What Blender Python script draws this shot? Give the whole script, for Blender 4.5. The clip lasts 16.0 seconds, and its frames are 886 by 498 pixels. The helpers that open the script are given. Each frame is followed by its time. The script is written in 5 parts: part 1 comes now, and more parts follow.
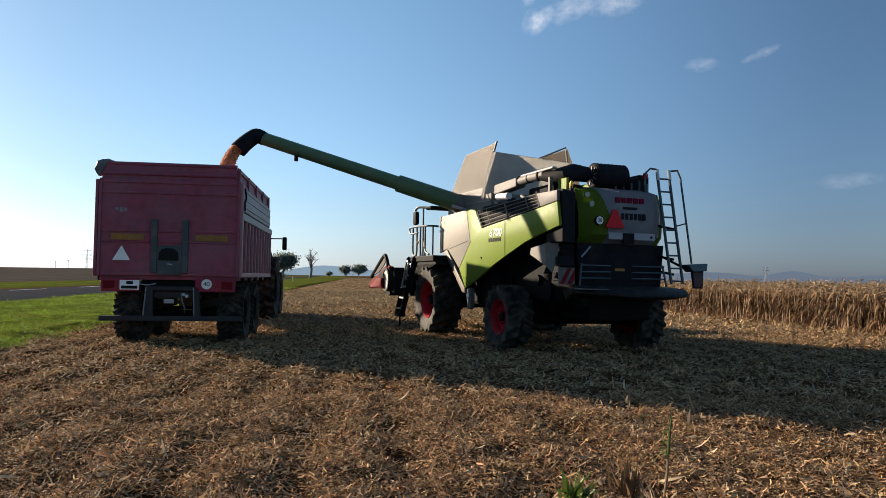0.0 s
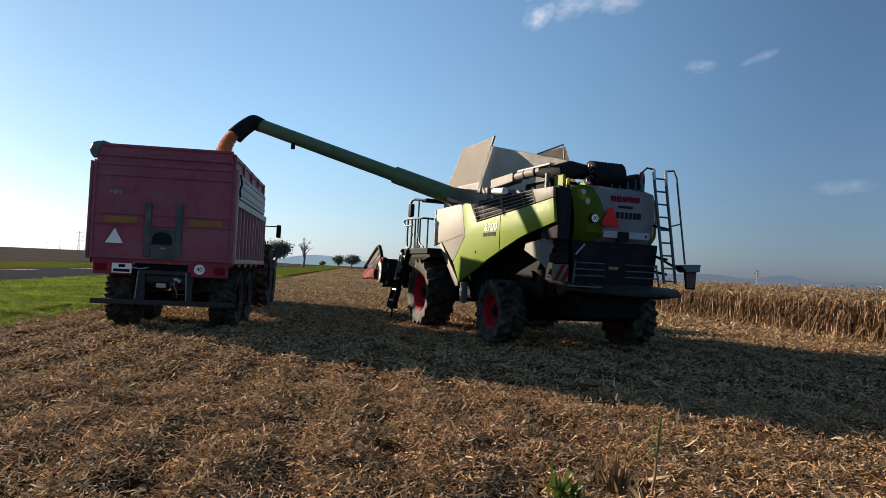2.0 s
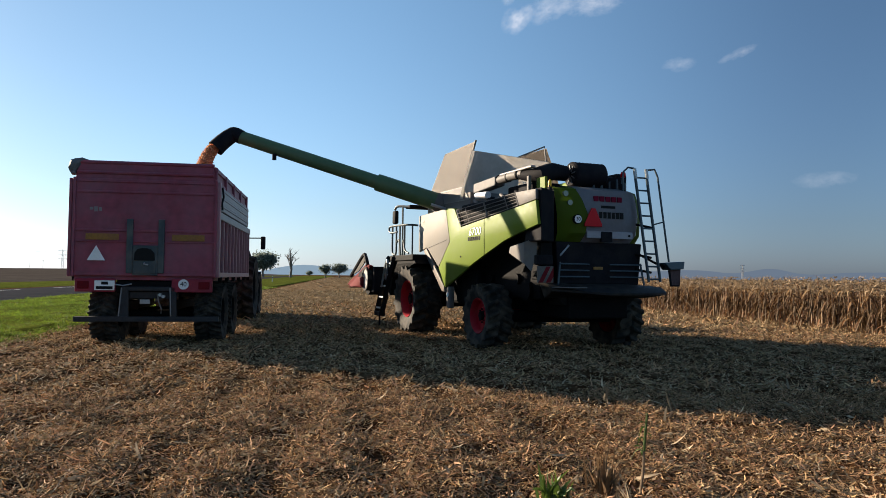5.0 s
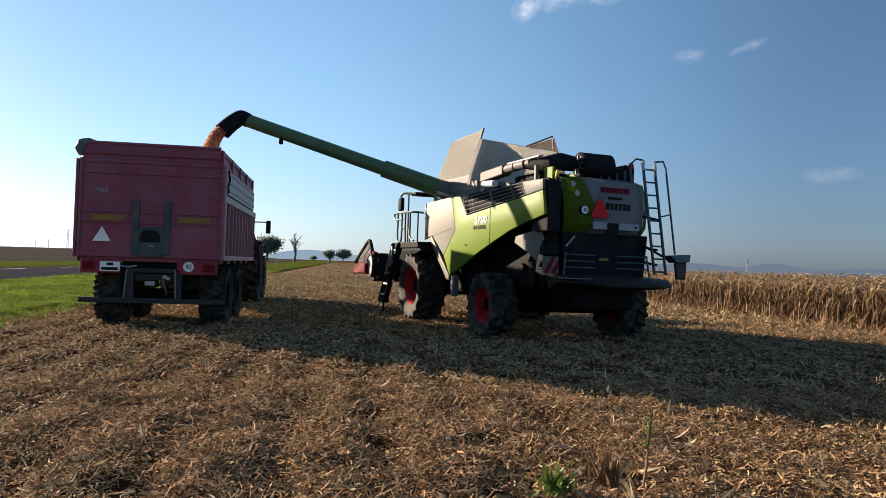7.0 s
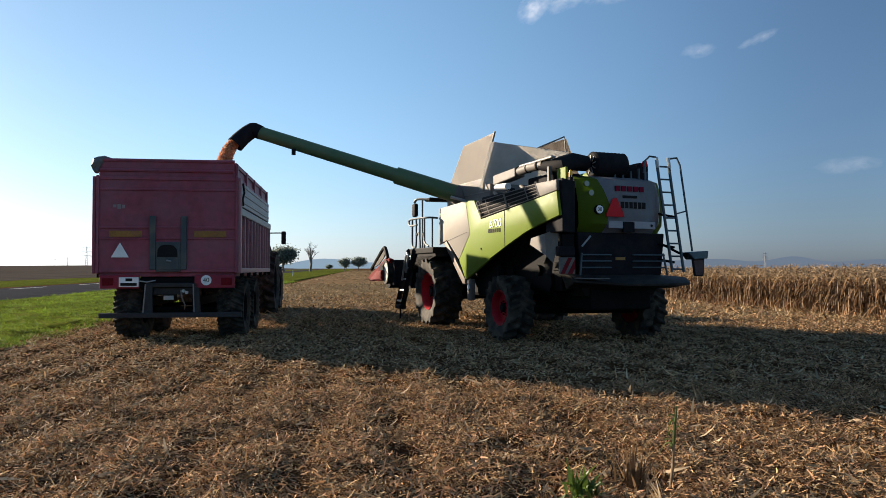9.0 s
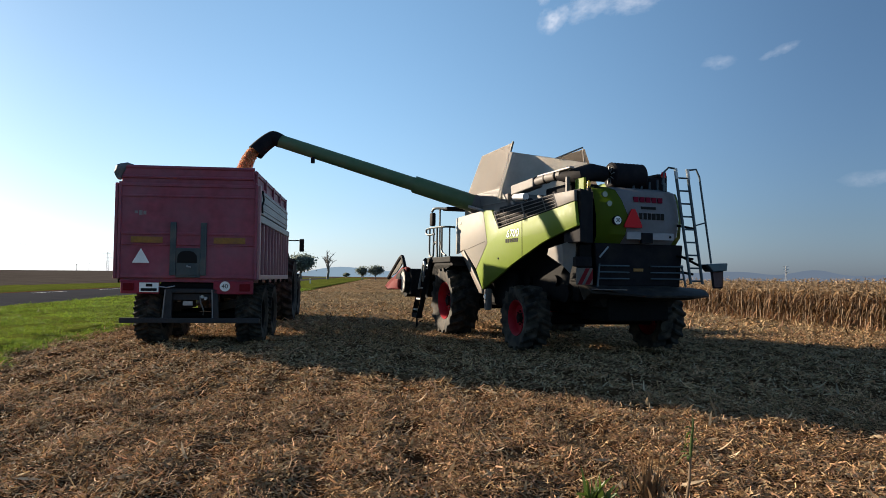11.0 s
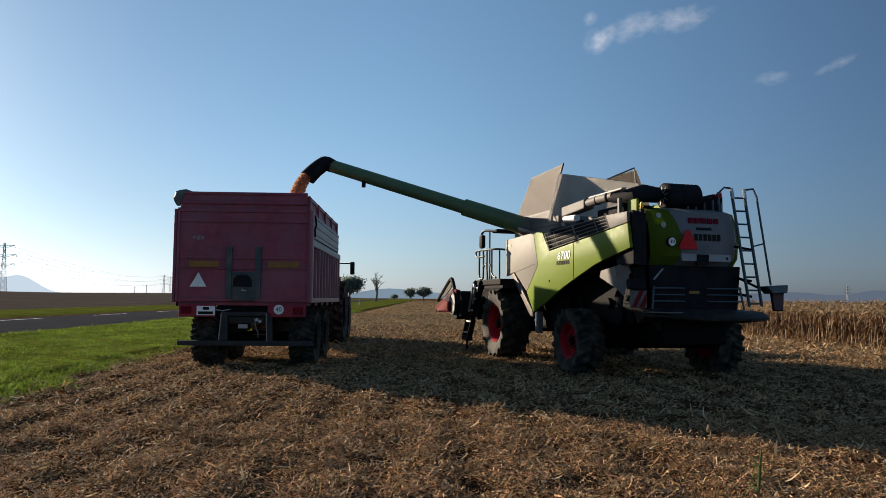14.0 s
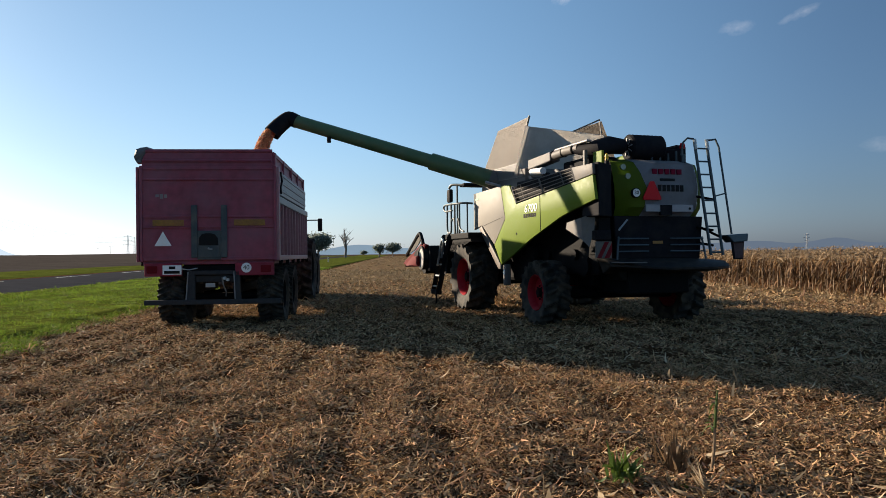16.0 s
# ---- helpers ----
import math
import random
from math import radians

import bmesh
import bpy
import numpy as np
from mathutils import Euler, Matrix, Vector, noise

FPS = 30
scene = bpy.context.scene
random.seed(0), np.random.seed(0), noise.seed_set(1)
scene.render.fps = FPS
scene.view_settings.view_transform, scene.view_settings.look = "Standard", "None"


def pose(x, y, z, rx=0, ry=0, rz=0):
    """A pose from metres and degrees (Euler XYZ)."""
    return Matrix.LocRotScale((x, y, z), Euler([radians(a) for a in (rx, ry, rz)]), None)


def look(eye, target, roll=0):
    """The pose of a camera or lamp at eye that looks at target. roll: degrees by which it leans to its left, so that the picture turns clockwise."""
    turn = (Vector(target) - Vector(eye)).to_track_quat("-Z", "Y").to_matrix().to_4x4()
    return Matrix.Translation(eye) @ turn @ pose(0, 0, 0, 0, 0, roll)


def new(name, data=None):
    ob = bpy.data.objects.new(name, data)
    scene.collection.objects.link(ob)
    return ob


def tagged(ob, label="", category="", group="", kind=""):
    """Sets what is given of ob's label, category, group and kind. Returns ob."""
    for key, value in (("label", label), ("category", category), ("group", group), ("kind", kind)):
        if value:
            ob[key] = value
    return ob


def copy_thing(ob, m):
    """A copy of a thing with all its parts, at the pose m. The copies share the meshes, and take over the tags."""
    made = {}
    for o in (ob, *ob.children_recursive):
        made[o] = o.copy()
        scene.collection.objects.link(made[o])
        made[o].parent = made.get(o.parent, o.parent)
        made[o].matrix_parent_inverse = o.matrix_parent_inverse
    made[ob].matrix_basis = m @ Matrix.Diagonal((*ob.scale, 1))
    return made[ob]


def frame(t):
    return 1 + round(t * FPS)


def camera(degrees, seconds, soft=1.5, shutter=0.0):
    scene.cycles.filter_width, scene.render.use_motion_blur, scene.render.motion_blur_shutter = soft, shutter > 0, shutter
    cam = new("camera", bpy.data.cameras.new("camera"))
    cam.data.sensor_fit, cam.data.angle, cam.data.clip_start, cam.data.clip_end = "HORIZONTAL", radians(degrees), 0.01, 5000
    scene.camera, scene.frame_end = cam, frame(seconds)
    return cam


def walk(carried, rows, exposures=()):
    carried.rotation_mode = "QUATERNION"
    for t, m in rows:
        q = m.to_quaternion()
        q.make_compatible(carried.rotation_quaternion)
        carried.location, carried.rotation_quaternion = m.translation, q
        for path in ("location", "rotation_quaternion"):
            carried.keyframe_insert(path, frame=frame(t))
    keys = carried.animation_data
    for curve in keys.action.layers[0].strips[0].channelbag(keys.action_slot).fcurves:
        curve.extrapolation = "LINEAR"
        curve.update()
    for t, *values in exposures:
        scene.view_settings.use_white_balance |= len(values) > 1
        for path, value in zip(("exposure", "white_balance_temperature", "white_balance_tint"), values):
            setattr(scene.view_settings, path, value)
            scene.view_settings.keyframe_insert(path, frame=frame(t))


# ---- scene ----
EXPOSURE = 0.3
KELVIN = 6500
STOPS = ((0.0, 0.06), (3.5, 0.05), (6.0, 0.15), (7.0, 0.2), (9.0, 0.16), (11.5, 0.1), (12.0, 0.0), (12.5, -0.12), (13.0, -0.37), (13.5, -0.4), (14.0, -0.30), (14.5, -0.12), (15.5, -0.08), (16.0, -0.05))
CLOUD_GLOW = 0.8
cam = camera(64.08, 16.0, soft=0.8)
PATH = [
    (0.0, pose(0.023, -0.021, 1.338, 92.272, -0.911, -2.710)),
    (0.5, pose(0.009, -0.017, 1.335, 93.428, -2.328, -3.095)),
    (1.0, pose(0.017, -0.009, 1.339, 93.230, -2.824, -3.653)),
    (1.5, pose(0.007, -0.020, 1.339, 92.736, -2.509, -2.941)),
    (2.0, pose(0.009, -0.013, 1.332, 91.745, -2.703, -3.287)),
    (2.5, pose(0.023, 0.000, 1.349, 91.547, -1.728, -3.391)),
    (3.0, pose(0.043, -0.014, 1.340, 92.205, -2.092, -1.364)),
    (3.5, pose(0.081, -0.013, 1.329, 91.595, -3.988, -1.955)),
    (3.7, pose(0.081, -0.013, 1.329, 92.245, -3.296, -3.573)),
    (5.8, pose(0.033, -0.013, 1.347, 92.215, -0.125, -3.915)),
    (6.0, pose(0.033, -0.013, 1.347, 92.360, -0.689, -4.511)),
    (6.5, pose(0.024, -0.001, 1.349, 92.412, -1.070, -3.948)),
    (7.0, pose(0.028, 0.013, 1.346, 91.204, -1.886, -3.971)),
    (7.5, pose(0.025, 0.031, 1.347, 91.688, -0.385, -3.566)),
    (8.0, pose(0.039, 0.014, 1.356, 93.469, -0.609, -4.000)),
    (8.5, pose(0.017, -0.008, 1.355, 92.762, -0.523, -3.514)),
    (9.0, pose(0.019, 0.025, 1.352, 91.551, 0.081, -2.723)),
    (9.2, pose(0.019, 0.025, 1.352, 91.861, 0.155, -2.096)),
    (11.3, pose(0.015, 0.003, 1.344, 92.318, -0.645, -1.381)),
    (11.5, pose(0.015, 0.003, 1.344, 92.314, -0.418, -1.970)),
    (12.0, pose(0.009, 0.016, 1.348, 90.207, -0.707, 2.166)),
    (12.5, pose(-0.050, 0.078, 1.354, 90.666, -2.504, 5.460)),
    (13.0, pose(-0.081, 0.057, 1.348, 91.851, -2.244, 8.412)),
    (13.5, pose(-0.027, 0.024, 1.371, 93.327, 0.941, 8.046)),
    (14.0, pose(-0.040, 0.001, 1.371, 94.006, -0.499, 2.490)),
    (14.5, pose(-0.042, -0.039, 1.356, 92.908, -0.549, 1.197)),
    (15.0, pose(-0.040, -0.045, 1.370, 92.192, 0.251, -0.175)),
    (15.5, pose(-0.011, -0.031, 1.350, 90.252, 0.033, -0.000)),
    (16.0, pose(-0.020, -0.034, 1.361, 90.358, 0.635, 0.014)),
]

walk(cam, PATH, exposures=[(t, EXPOSURE + e, KELVIN, 10) for t, e in STOPS])

# ---- world and sun ----
SUN_AZ, SUN_EL = radians(53.2), radians(15.4)   # azimuth to the left of +y
world = bpy.data.worlds.new("world")
scene.world = world
world.use_nodes = True
wn = world.node_tree.nodes
sky = wn.new("ShaderNodeTexSky")
sky.sky_type, sky.sun_disc = "NISHITA", False
sky.sun_elevation, sky.sun_rotation = SUN_EL, -SUN_AZ
sky.air_density, sky.dust_density, sky.ozone_density, sky.altitude = 1.0, 0.9, 2.0, 150
wn["Background"].inputs["Strength"].default_value = 0.105 * 1.5
haze = wn.new("ShaderNodeMixRGB")           # thin even haze over the clear sky
haze.inputs["Fac"].default_value, haze.inputs["Color2"].default_value = 0.08, (2.0, 4.1, 7.0, 1)
world.node_tree.links.new(sky.outputs["Color"], haze.inputs["Color1"])
cool = wn.new("ShaderNodeMixRGB")           # cooler tone of the late light
cool.blend_type = "COLOR"
cool.inputs["Fac"].default_value, cool.inputs["Color2"].default_value = 0.42, (0.20, 0.55, 1.0, 1)
world.node_tree.links.new(haze.outputs["Color"], cool.inputs["Color1"])
# tints sky by sun angle: right-angle dip imitates lens falloff, brighter behind adds fill
way, toward = wn.new("ShaderNodeTexCoord"), wn.new("ShaderNodeVectorMath")
toward.operation = "DOT_PRODUCT"
toward.inputs[1].default_value = (-math.sin(SUN_AZ) * math.cos(SUN_EL), math.cos(SUN_AZ) * math.cos(SUN_EL), math.sin(SUN_EL))
world.node_tree.links.new(way.outputs["Generated"], toward.inputs[0])
unit = wn.new("ShaderNodeMapRange")
unit.inputs["From Min"].default_value, unit.inputs["From Max"].default_value = -1, 1
world.node_tree.links.new(toward.outputs["Value"], unit.inputs["Value"])
deep = wn.new("ShaderNodeValToRGB")
deep.color_ramp.interpolation = "B_SPLINE"
for i, (at, tone) in enumerate(((0.0, (1.40, 1.40, 1.40)), (0.25, (1.15, 1.15, 1.17)), (0.53, (0.53, 0.535, 0.61)), (0.66, (0.94, 0.93, 0.98)), (0.80, (1.23, 1.21, 1.21)), (0.90, (1.16, 1.18, 1.18)), (1.0, (0.64, 0.73, 0.78)))):
    stop = deep.color_ramp.elements[i] if i < 2 else deep.color_ramp.elements.new(at)
    stop.position, stop.color = at, (tone[0] / 1.5, tone[1] / 1.5, tone[2] / 1.5, 1)
world.node_tree.links.new(unit.outputs["Result"], deep.inputs["Fac"])
tinted = wn.new("ShaderNodeMixRGB")
tinted.blend_type = "MULTIPLY"
tinted.inputs["Fac"].default_value = 1.0
world.node_tree.links.new(cool.outputs["Color"], tinted.inputs["Color1"])
world.node_tree.links.new(deep.outputs["Color"], tinted.inputs["Color2"])
world.node_tree.links.new(tinted.outputs["Color"], wn["Background"].inputs["Color"])
sun = new("sun", bpy.data.lights.new("sun", "SUN"))
sun.data.energy, sun.data.angle, sun.data.color = 10.5, radians(0.6), (1.0, 0.83, 0.63)
to_sun = Vector((-math.sin(SUN_AZ) * math.cos(SUN_EL), math.cos(SUN_AZ) * math.cos(SUN_EL), math.sin(SUN_EL)))
sun.matrix_world = look(to_sun * 60, (0, 0, 0))

# ---- materials ----


def mat(name, color, rough=0.6, metal=0.0, vary=0.25, scale=6.0, bump=0.0, bump_scale=40.0, dust=0.0, island=0.0, spec=0.5,
        dust_color=(0.30, 0.24, 0.16), trans=0.0, hue=0.0):
    """A surface with two scales of variation, optional dust, relief and a random tone for each loose piece."""
    m = bpy.data.materials.new(name)
    m.use_nodes = True
    nt = m.node_tree
    n, l = nt.nodes, nt.links
    b = n["Principled BSDF"]
    b.inputs["Metallic"].default_value = metal
    b.inputs["Specular IOR Level"].default_value = spec
    co = n.new("ShaderNodeTexCoord")
    big, fine = n.new("ShaderNodeTexNoise"), n.new("ShaderNodeTexNoise")
    for tex, s in ((big, scale * 0.25), (fine, scale * 3.0)):
        tex.inputs["Scale"].default_value = s
        tex.inputs["Detail"].default_value = 6
        l.new(co.outputs["Object"], tex.inputs["Vector"])
    mix = n.new("ShaderNodeMath")
    mix.operation = "ADD"
    l.new(big.outputs["Fac"], mix.inputs[0])
    l.new(fine.outputs["Fac"], mix.inputs[1])
    ramp = n.new("ShaderNodeMapRange")
    ramp.inputs["From Min"].default_value, ramp.inputs["From Max"].default_value = 0.65, 1.35
    ramp.inputs["To Min"].default_value, ramp.inputs["To Max"].default_value = 1 - vary, 1 + vary
    l.new(mix.outputs[0], ramp.inputs["Value"])
    hsv = n.new("ShaderNodeHueSaturation")
    hsv.inputs["Color"].default_value = (*color, 1)
    value = ramp.outputs["Result"]
    if island:
        geo = n.new("ShaderNodeNewGeometry")
        isl = n.new("ShaderNodeMapRange")
        isl.inputs["To Min"].default_value, isl.inputs["To Max"].default_value = 1 - island, 1 + island
        l.new(geo.outputs["Random Per Island"], isl.inputs["Value"])
        mul = n.new("ShaderNodeMath")
        mul.operation = "MULTIPLY"
        l.new(value, mul.inputs[0])
        l.new(isl.outputs["Result"], mul.inputs[1])
        value = mul.outputs[0]
        if hue:
            hr = n.new("ShaderNodeMapRange")
            hr.inputs["To Min"].default_value, hr.inputs["To Max"].default_value = 0.5 - hue, 0.5 + hue
            fr = n.new("ShaderNodeMath")
            fr.operation = "MULTIPLY"
            fr.inputs[1].default_value = 37.3
            fc = n.new("ShaderNodeMath")
            fc.operation = "FRACT"
            l.new(geo.outputs["Random Per Island"], fr.inputs[0])
            l.new(fr.outputs[0], fc.inputs[0])
            l.new(fc.outputs[0], hr.inputs["Value"])
            l.new(hr.outputs["Result"], hsv.inputs["Hue"])
    l.new(value, hsv.inputs["Value"])
    out = hsv.outputs["Color"]
    if dust:
        dn = n.new("ShaderNodeTexNoise")
        dn.inputs["Scale"].default_value, dn.inputs["Detail"].default_value = scale * 0.6, 8
        l.new(co.outputs["Object"], dn.inputs["Vector"])
        dr = n.new("ShaderNodeMapRange")
        dr.inputs["From Min"].default_value, dr.inputs["From Max"].default_value = 0.42, 0.72
        dr.inputs["To Max"].default_value = dust
        l.new(dn.outputs["Fac"], dr.inputs["Value"])
        dm = n.new("ShaderNodeMixRGB")
        dm.inputs["Color2"].default_value = (*dust_color, 1)
        l.new(dr.outputs["Result"], dm.inputs["Fac"])
        l.new(out, dm.inputs["Color1"])
        out = dm.outputs["Color"]
    l.new(out, b.inputs["Base Color"])
    rr = n.new("ShaderNodeMapRange")
    rr.inputs["To Min"].default_value, rr.inputs["To Max"].default_value = max(0.04, rough - 0.12), min(1, rough + 0.12)
    l.new(fine.outputs["Fac"], rr.inputs["Value"])
    l.new(rr.outputs["Result"], b.inputs["Roughness"])
    if bump:
        bn = n.new("ShaderNodeTexNoise")
        bn.inputs["Scale"].default_value, bn.inputs["Detail"].default_value = bump_scale, 6
        l.new(co.outputs["Object"], bn.inputs["Vector"])
        bp = n.new("ShaderNodeBump")
        bp.inputs["Strength"].default_value, bp.inputs["Distance"].default_value = bump, 0.02
        l.new(bn.outputs["Fac"], bp.inputs["Height"])
        l.new(bp.outputs["Normal"], b.inputs["Normal"])
    if trans:
        tr = n.new("ShaderNodeBsdfTranslucent")
        ms = n.new("ShaderNodeMixShader")
        ms.inputs["Fac"].default_value = trans
        l.new(out, tr.inputs["Color"])
        l.new(b.outputs["BSDF"], ms.inputs[1])
        l.new(tr.outputs["BSDF"], ms.inputs[2])
        l.new(ms.outputs["Shader"], n["Material Output"].inputs["Surface"])
    return m


def glow(name, color, strength):
    """Plain far backdrop of distance, self-lit, its haze painted as a blue colour."""
    m = bpy.data.materials.new(name)
    m.use_nodes = True
    n, l = m.node_tree.nodes, m.node_tree.links
    e = n.new("ShaderNodeEmission")
    e.inputs["Color"].default_value, e.inputs["Strength"].default_value = (*color, 1), strength
    l.new(e.outputs["Emission"], n["Material Output"].inputs["Surface"])
    return m


GREEN = mat("lime_green_paint", (0.121, 0.174, 0.016), 0.5, vary=0.06, scale=4, dust=0.05, bump=0.03, spec=0.08)
WHITE = mat("off_white_paint", (0.275, 0.258, 0.232), 0.55, vary=0.04, scale=4, dust=0.10, spec=0.08)
GREY = mat("grey_paint", (0.12, 0.112, 0.108), 0.6, vary=0.12, scale=5, dust=0.2, spec=0.2)
LIGHTGREY = mat("light_grey_paint", (0.23, 0.22, 0.215), 0.5, vary=0.1, scale=5, dust=0.25)
# rear cover painted lighter to make up light on its shaded side
PALE = mat("cover_lightened_for_shade", (0.56, 0.54, 0.51), 0.6, vary=0.08, scale=5, dust=0.2, spec=0.2)
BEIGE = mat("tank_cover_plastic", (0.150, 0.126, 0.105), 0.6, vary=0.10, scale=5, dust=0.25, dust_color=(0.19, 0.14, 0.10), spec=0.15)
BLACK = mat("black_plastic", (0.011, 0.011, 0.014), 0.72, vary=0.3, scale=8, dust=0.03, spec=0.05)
# darkened to near black, painting deep shade into underside and recesses
MACHINE = mat("shade_blackened_steel", (0.007, 0.007, 0.0075), 0.65, vary=0.4, scale=9, dust=0.015, bump=0.2, dust_color=(0.06, 0.05, 0.04), spec=0.04)
RUBBER = mat("tyre_rubber", (0.013, 0.013, 0.012), 0.8, vary=0.3, scale=10, dust=0.45, bump=0.15, dust_color=(0.14, 0.115, 0.085), spec=0.2)
RIMRED = mat("red_rim_paint", (0.30, 0.004, 0.014), 0.5, vary=0.15, scale=8, dust=0.1, spec=0.15)
# red greyed and its dust tinted mauve to imitate veiling sun glare
TRED = mat("glare_veiled_red_paint", (0.235, 0.048, 0.074), 0.5, vary=0.3, scale=2.4, dust=0.42, bump=0.05, dust_color=(0.20, 0.12, 0.15), spec=0.3)
TGREY = mat("trailer_grey_paint", (0.18, 0.165, 0.17), 0.45, vary=0.15, scale=4, dust=0.2)
TRIB = mat("worn_red_rib_paint", (0.30, 0.13, 0.15), 0.45, vary=0.2, scale=4, dust=0.2)
CHUTE = mat("blue_grey_hatch_steel", (0.022, 0.038, 0.046), 0.5, vary=0.25, scale=6, dust=0.2)
FRAMEGREY = mat("grimy_frame_steel", (0.030, 0.031, 0.034), 0.65, vary=0.3, scale=6, dust=0.3, dust_color=(0.07, 0.055, 0.045), spec=0.15)
# more saturated red than the trailer body
LAMPRED = mat("saturated_red_board_paint", (0.235, 0.014, 0.034), 0.45, vary=0.2, scale=5, dust=0.15, dust_color=(0.16, 0.07, 0.07), spec=0.3)
STEEL = mat("galvanised_steel", (0.35, 0.38, 0.40), 0.4, metal=0.6, vary=0.15, scale=12)
RAIL = mat("dark_teal_rail_paint", (0.020, 0.036, 0.044), 0.5, vary=0.2, scale=12, spec=0.3)
PYLON = mat("weathered_zinc", (0.50, 0.50, 0.50), 0.6, vary=0.1, scale=2)
DARKSTEEL = mat("blue_black_steel_tube", (0.05, 0.075, 0.09), 0.5, metal=0.3, vary=0.2, scale=12)
YELLOW = mat("yellow_reflective_strip", (0.24, 0.11, 0.012), 0.6, vary=0.4, scale=8, dust=0.4, dust_color=(0.20, 0.06, 0.05))
SIGNWHITE = mat("white_sign_sheet", (0.75, 0.75, 0.75), 0.4, vary=0.06, scale=10, dust=0.15)
SIGNRED = mat("red_reflector", (0.52, 0.005, 0.012), 0.45, vary=0.1, scale=10, spec=0.15)
# lime paint copied darker and bluer to paint the auger's shaded side
AUGER = mat("shaded_green_tube_paint", (0.068, 0.125, 0.058), 0.45, vary=0.1, scale=4, dust=0.15, bump=0.03, spec=0.35)
# board white and red lowered to paint in its rear-side shade
BOARDWHITE = mat("shaded_dusty_sheet", (0.10, 0.095, 0.09), 0.6, vary=0.2, scale=10, dust=0.3, spec=0.1)
BOARDRED = mat("shaded_board_stripe", (0.13, 0.006, 0.010), 0.6, vary=0.2, scale=10, spec=0.1)
BOARDBACK = mat("faded_board_face", (0.085, 0.050, 0.050), 0.6, vary=0.3, scale=10, spec=0.1)
# print and small black marks; also sheets that paint shade into voids
SIGNBLACK = mat("black_print_and_shade", (0.015, 0.015, 0.015), 0.7, vary=0.1, spec=0.05)
ORANGE = mat("amber_beacon_plastic", (0.80, 0.42, 0.01), 0.3, vary=0.1)
LAMP = mat("lamp_lens", (0.16, 0.18, 0.12), 0.15, vary=0.1)
TARP = mat("grey_tarpaulin", (0.10, 0.10, 0.105), 0.75, vary=0.4, scale=8, bump=0.6, bump_scale=14)
GRAIN = mat("maize_grain", (0.72, 0.40, 0.23), 0.6, vary=0.2, scale=20, island=0.3, hue=0.02, trans=0.3)
# sign white lowered to paint shade into it, with some dust
SHADEDWHITE = mat("shaded_dusty_white", (0.32, 0.31, 0.30), 0.5, vary=0.15, scale=10, dust=0.2)
GLASS = mat("dark_cab_glass", (0.02, 0.025, 0.03), 0.06, vary=0.05, spec=0.8)
SOIL = mat("stubble_soil", (0.050, 0.024, 0.011), 0.95, vary=0.45, scale=5, bump=1.0, bump_scale=22, dust=0.7, dust_color=(0.19, 0.124, 0.068), spec=0.0)
CHAFF = mat("maize_residue", (0.308, 0.188, 0.101), 0.7, vary=0.2, scale=5, island=0.9, hue=0.015, trans=0.15, spec=0.04)
HUSK = mat("pale_maize_husk", (0.41, 0.315, 0.205), 0.65, vary=0.15, scale=5, island=0.5, trans=0.2, spec=0.06)
FARHUSK = mat("bleached_stubble", (0.305, 0.226, 0.128), 0.75, vary=0.2, scale=1, island=0.5, trans=0.1, spec=0.03)
FARSOIL = mat("chaff_covered_soil", (0.125, 0.083, 0.047), 0.95, vary=0.6, scale=7, bump=1.0, bump_scale=9, dust=0.9, dust_color=(0.28, 0.20, 0.118), spec=0.0)
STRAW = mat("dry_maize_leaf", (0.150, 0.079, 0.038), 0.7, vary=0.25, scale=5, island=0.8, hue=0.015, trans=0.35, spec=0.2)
# paler tone for upper leaves and tassel, also stubs and fallen stalks
TOPLEAF = mat("pale_maize_leaf", (0.32, 0.228, 0.135), 0.65, vary=0.2, scale=5, island=0.5, trans=0.35, spec=0.2)
STALK = mat("dry_maize_stalk", (0.195, 0.126, 0.068), 0.7, vary=0.25, scale=9, island=0.3)
GRASS = mat("verge_grass_blade", (0.115, 0.172, 0.019), 0.75, vary=0.6, scale=1.6, island=0.6, hue=0.025, trans=0.36, spec=0.2)
TURF = mat("verge_turf", (0.075, 0.09, 0.017), 0.9, vary=0.6, scale=2, bump=0.8, bump_scale=30, dust=0.4, dust_color=(0.09, 0.10, 0.025), spec=0.0)
ASPHALT = mat("asphalt", (0.046, 0.047, 0.052), 1.0, vary=0.2, scale=3, bump=0.3, bump_scale=60, spec=0.0)
PAINT = mat("road_paint", (0.7, 0.7, 0.68), 0.6, vary=0.15, scale=6)
PLOUGH = mat("ploughed_soil", (0.072, 0.062, 0.054), 0.95, vary=0.25, scale=0.6, bump=0.6, bump_scale=3, spec=0.0)
BARK = mat("bark", (0.16, 0.135, 0.115), 0.9, vary=0.3, scale=6, bump=0.5)
# leaf green lifted and greyed to paint distance haze into the crowns
LEAF = mat("hazed_tree_leaf", (0.16, 0.19, 0.165), 0.7, vary=0.2, scale=1, island=0.4, hue=0.02, trans=0.5, spec=0.1)
WEED = mat("weed_leaf", (0.078, 0.125, 0.020), 0.5, vary=0.2, scale=10, island=0.3, trans=0.35)
# emission colours carry the haze of distance; the hills take no sunlight
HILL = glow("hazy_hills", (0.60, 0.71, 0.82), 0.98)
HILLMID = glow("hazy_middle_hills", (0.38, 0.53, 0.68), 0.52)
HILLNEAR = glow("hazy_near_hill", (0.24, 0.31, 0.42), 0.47)

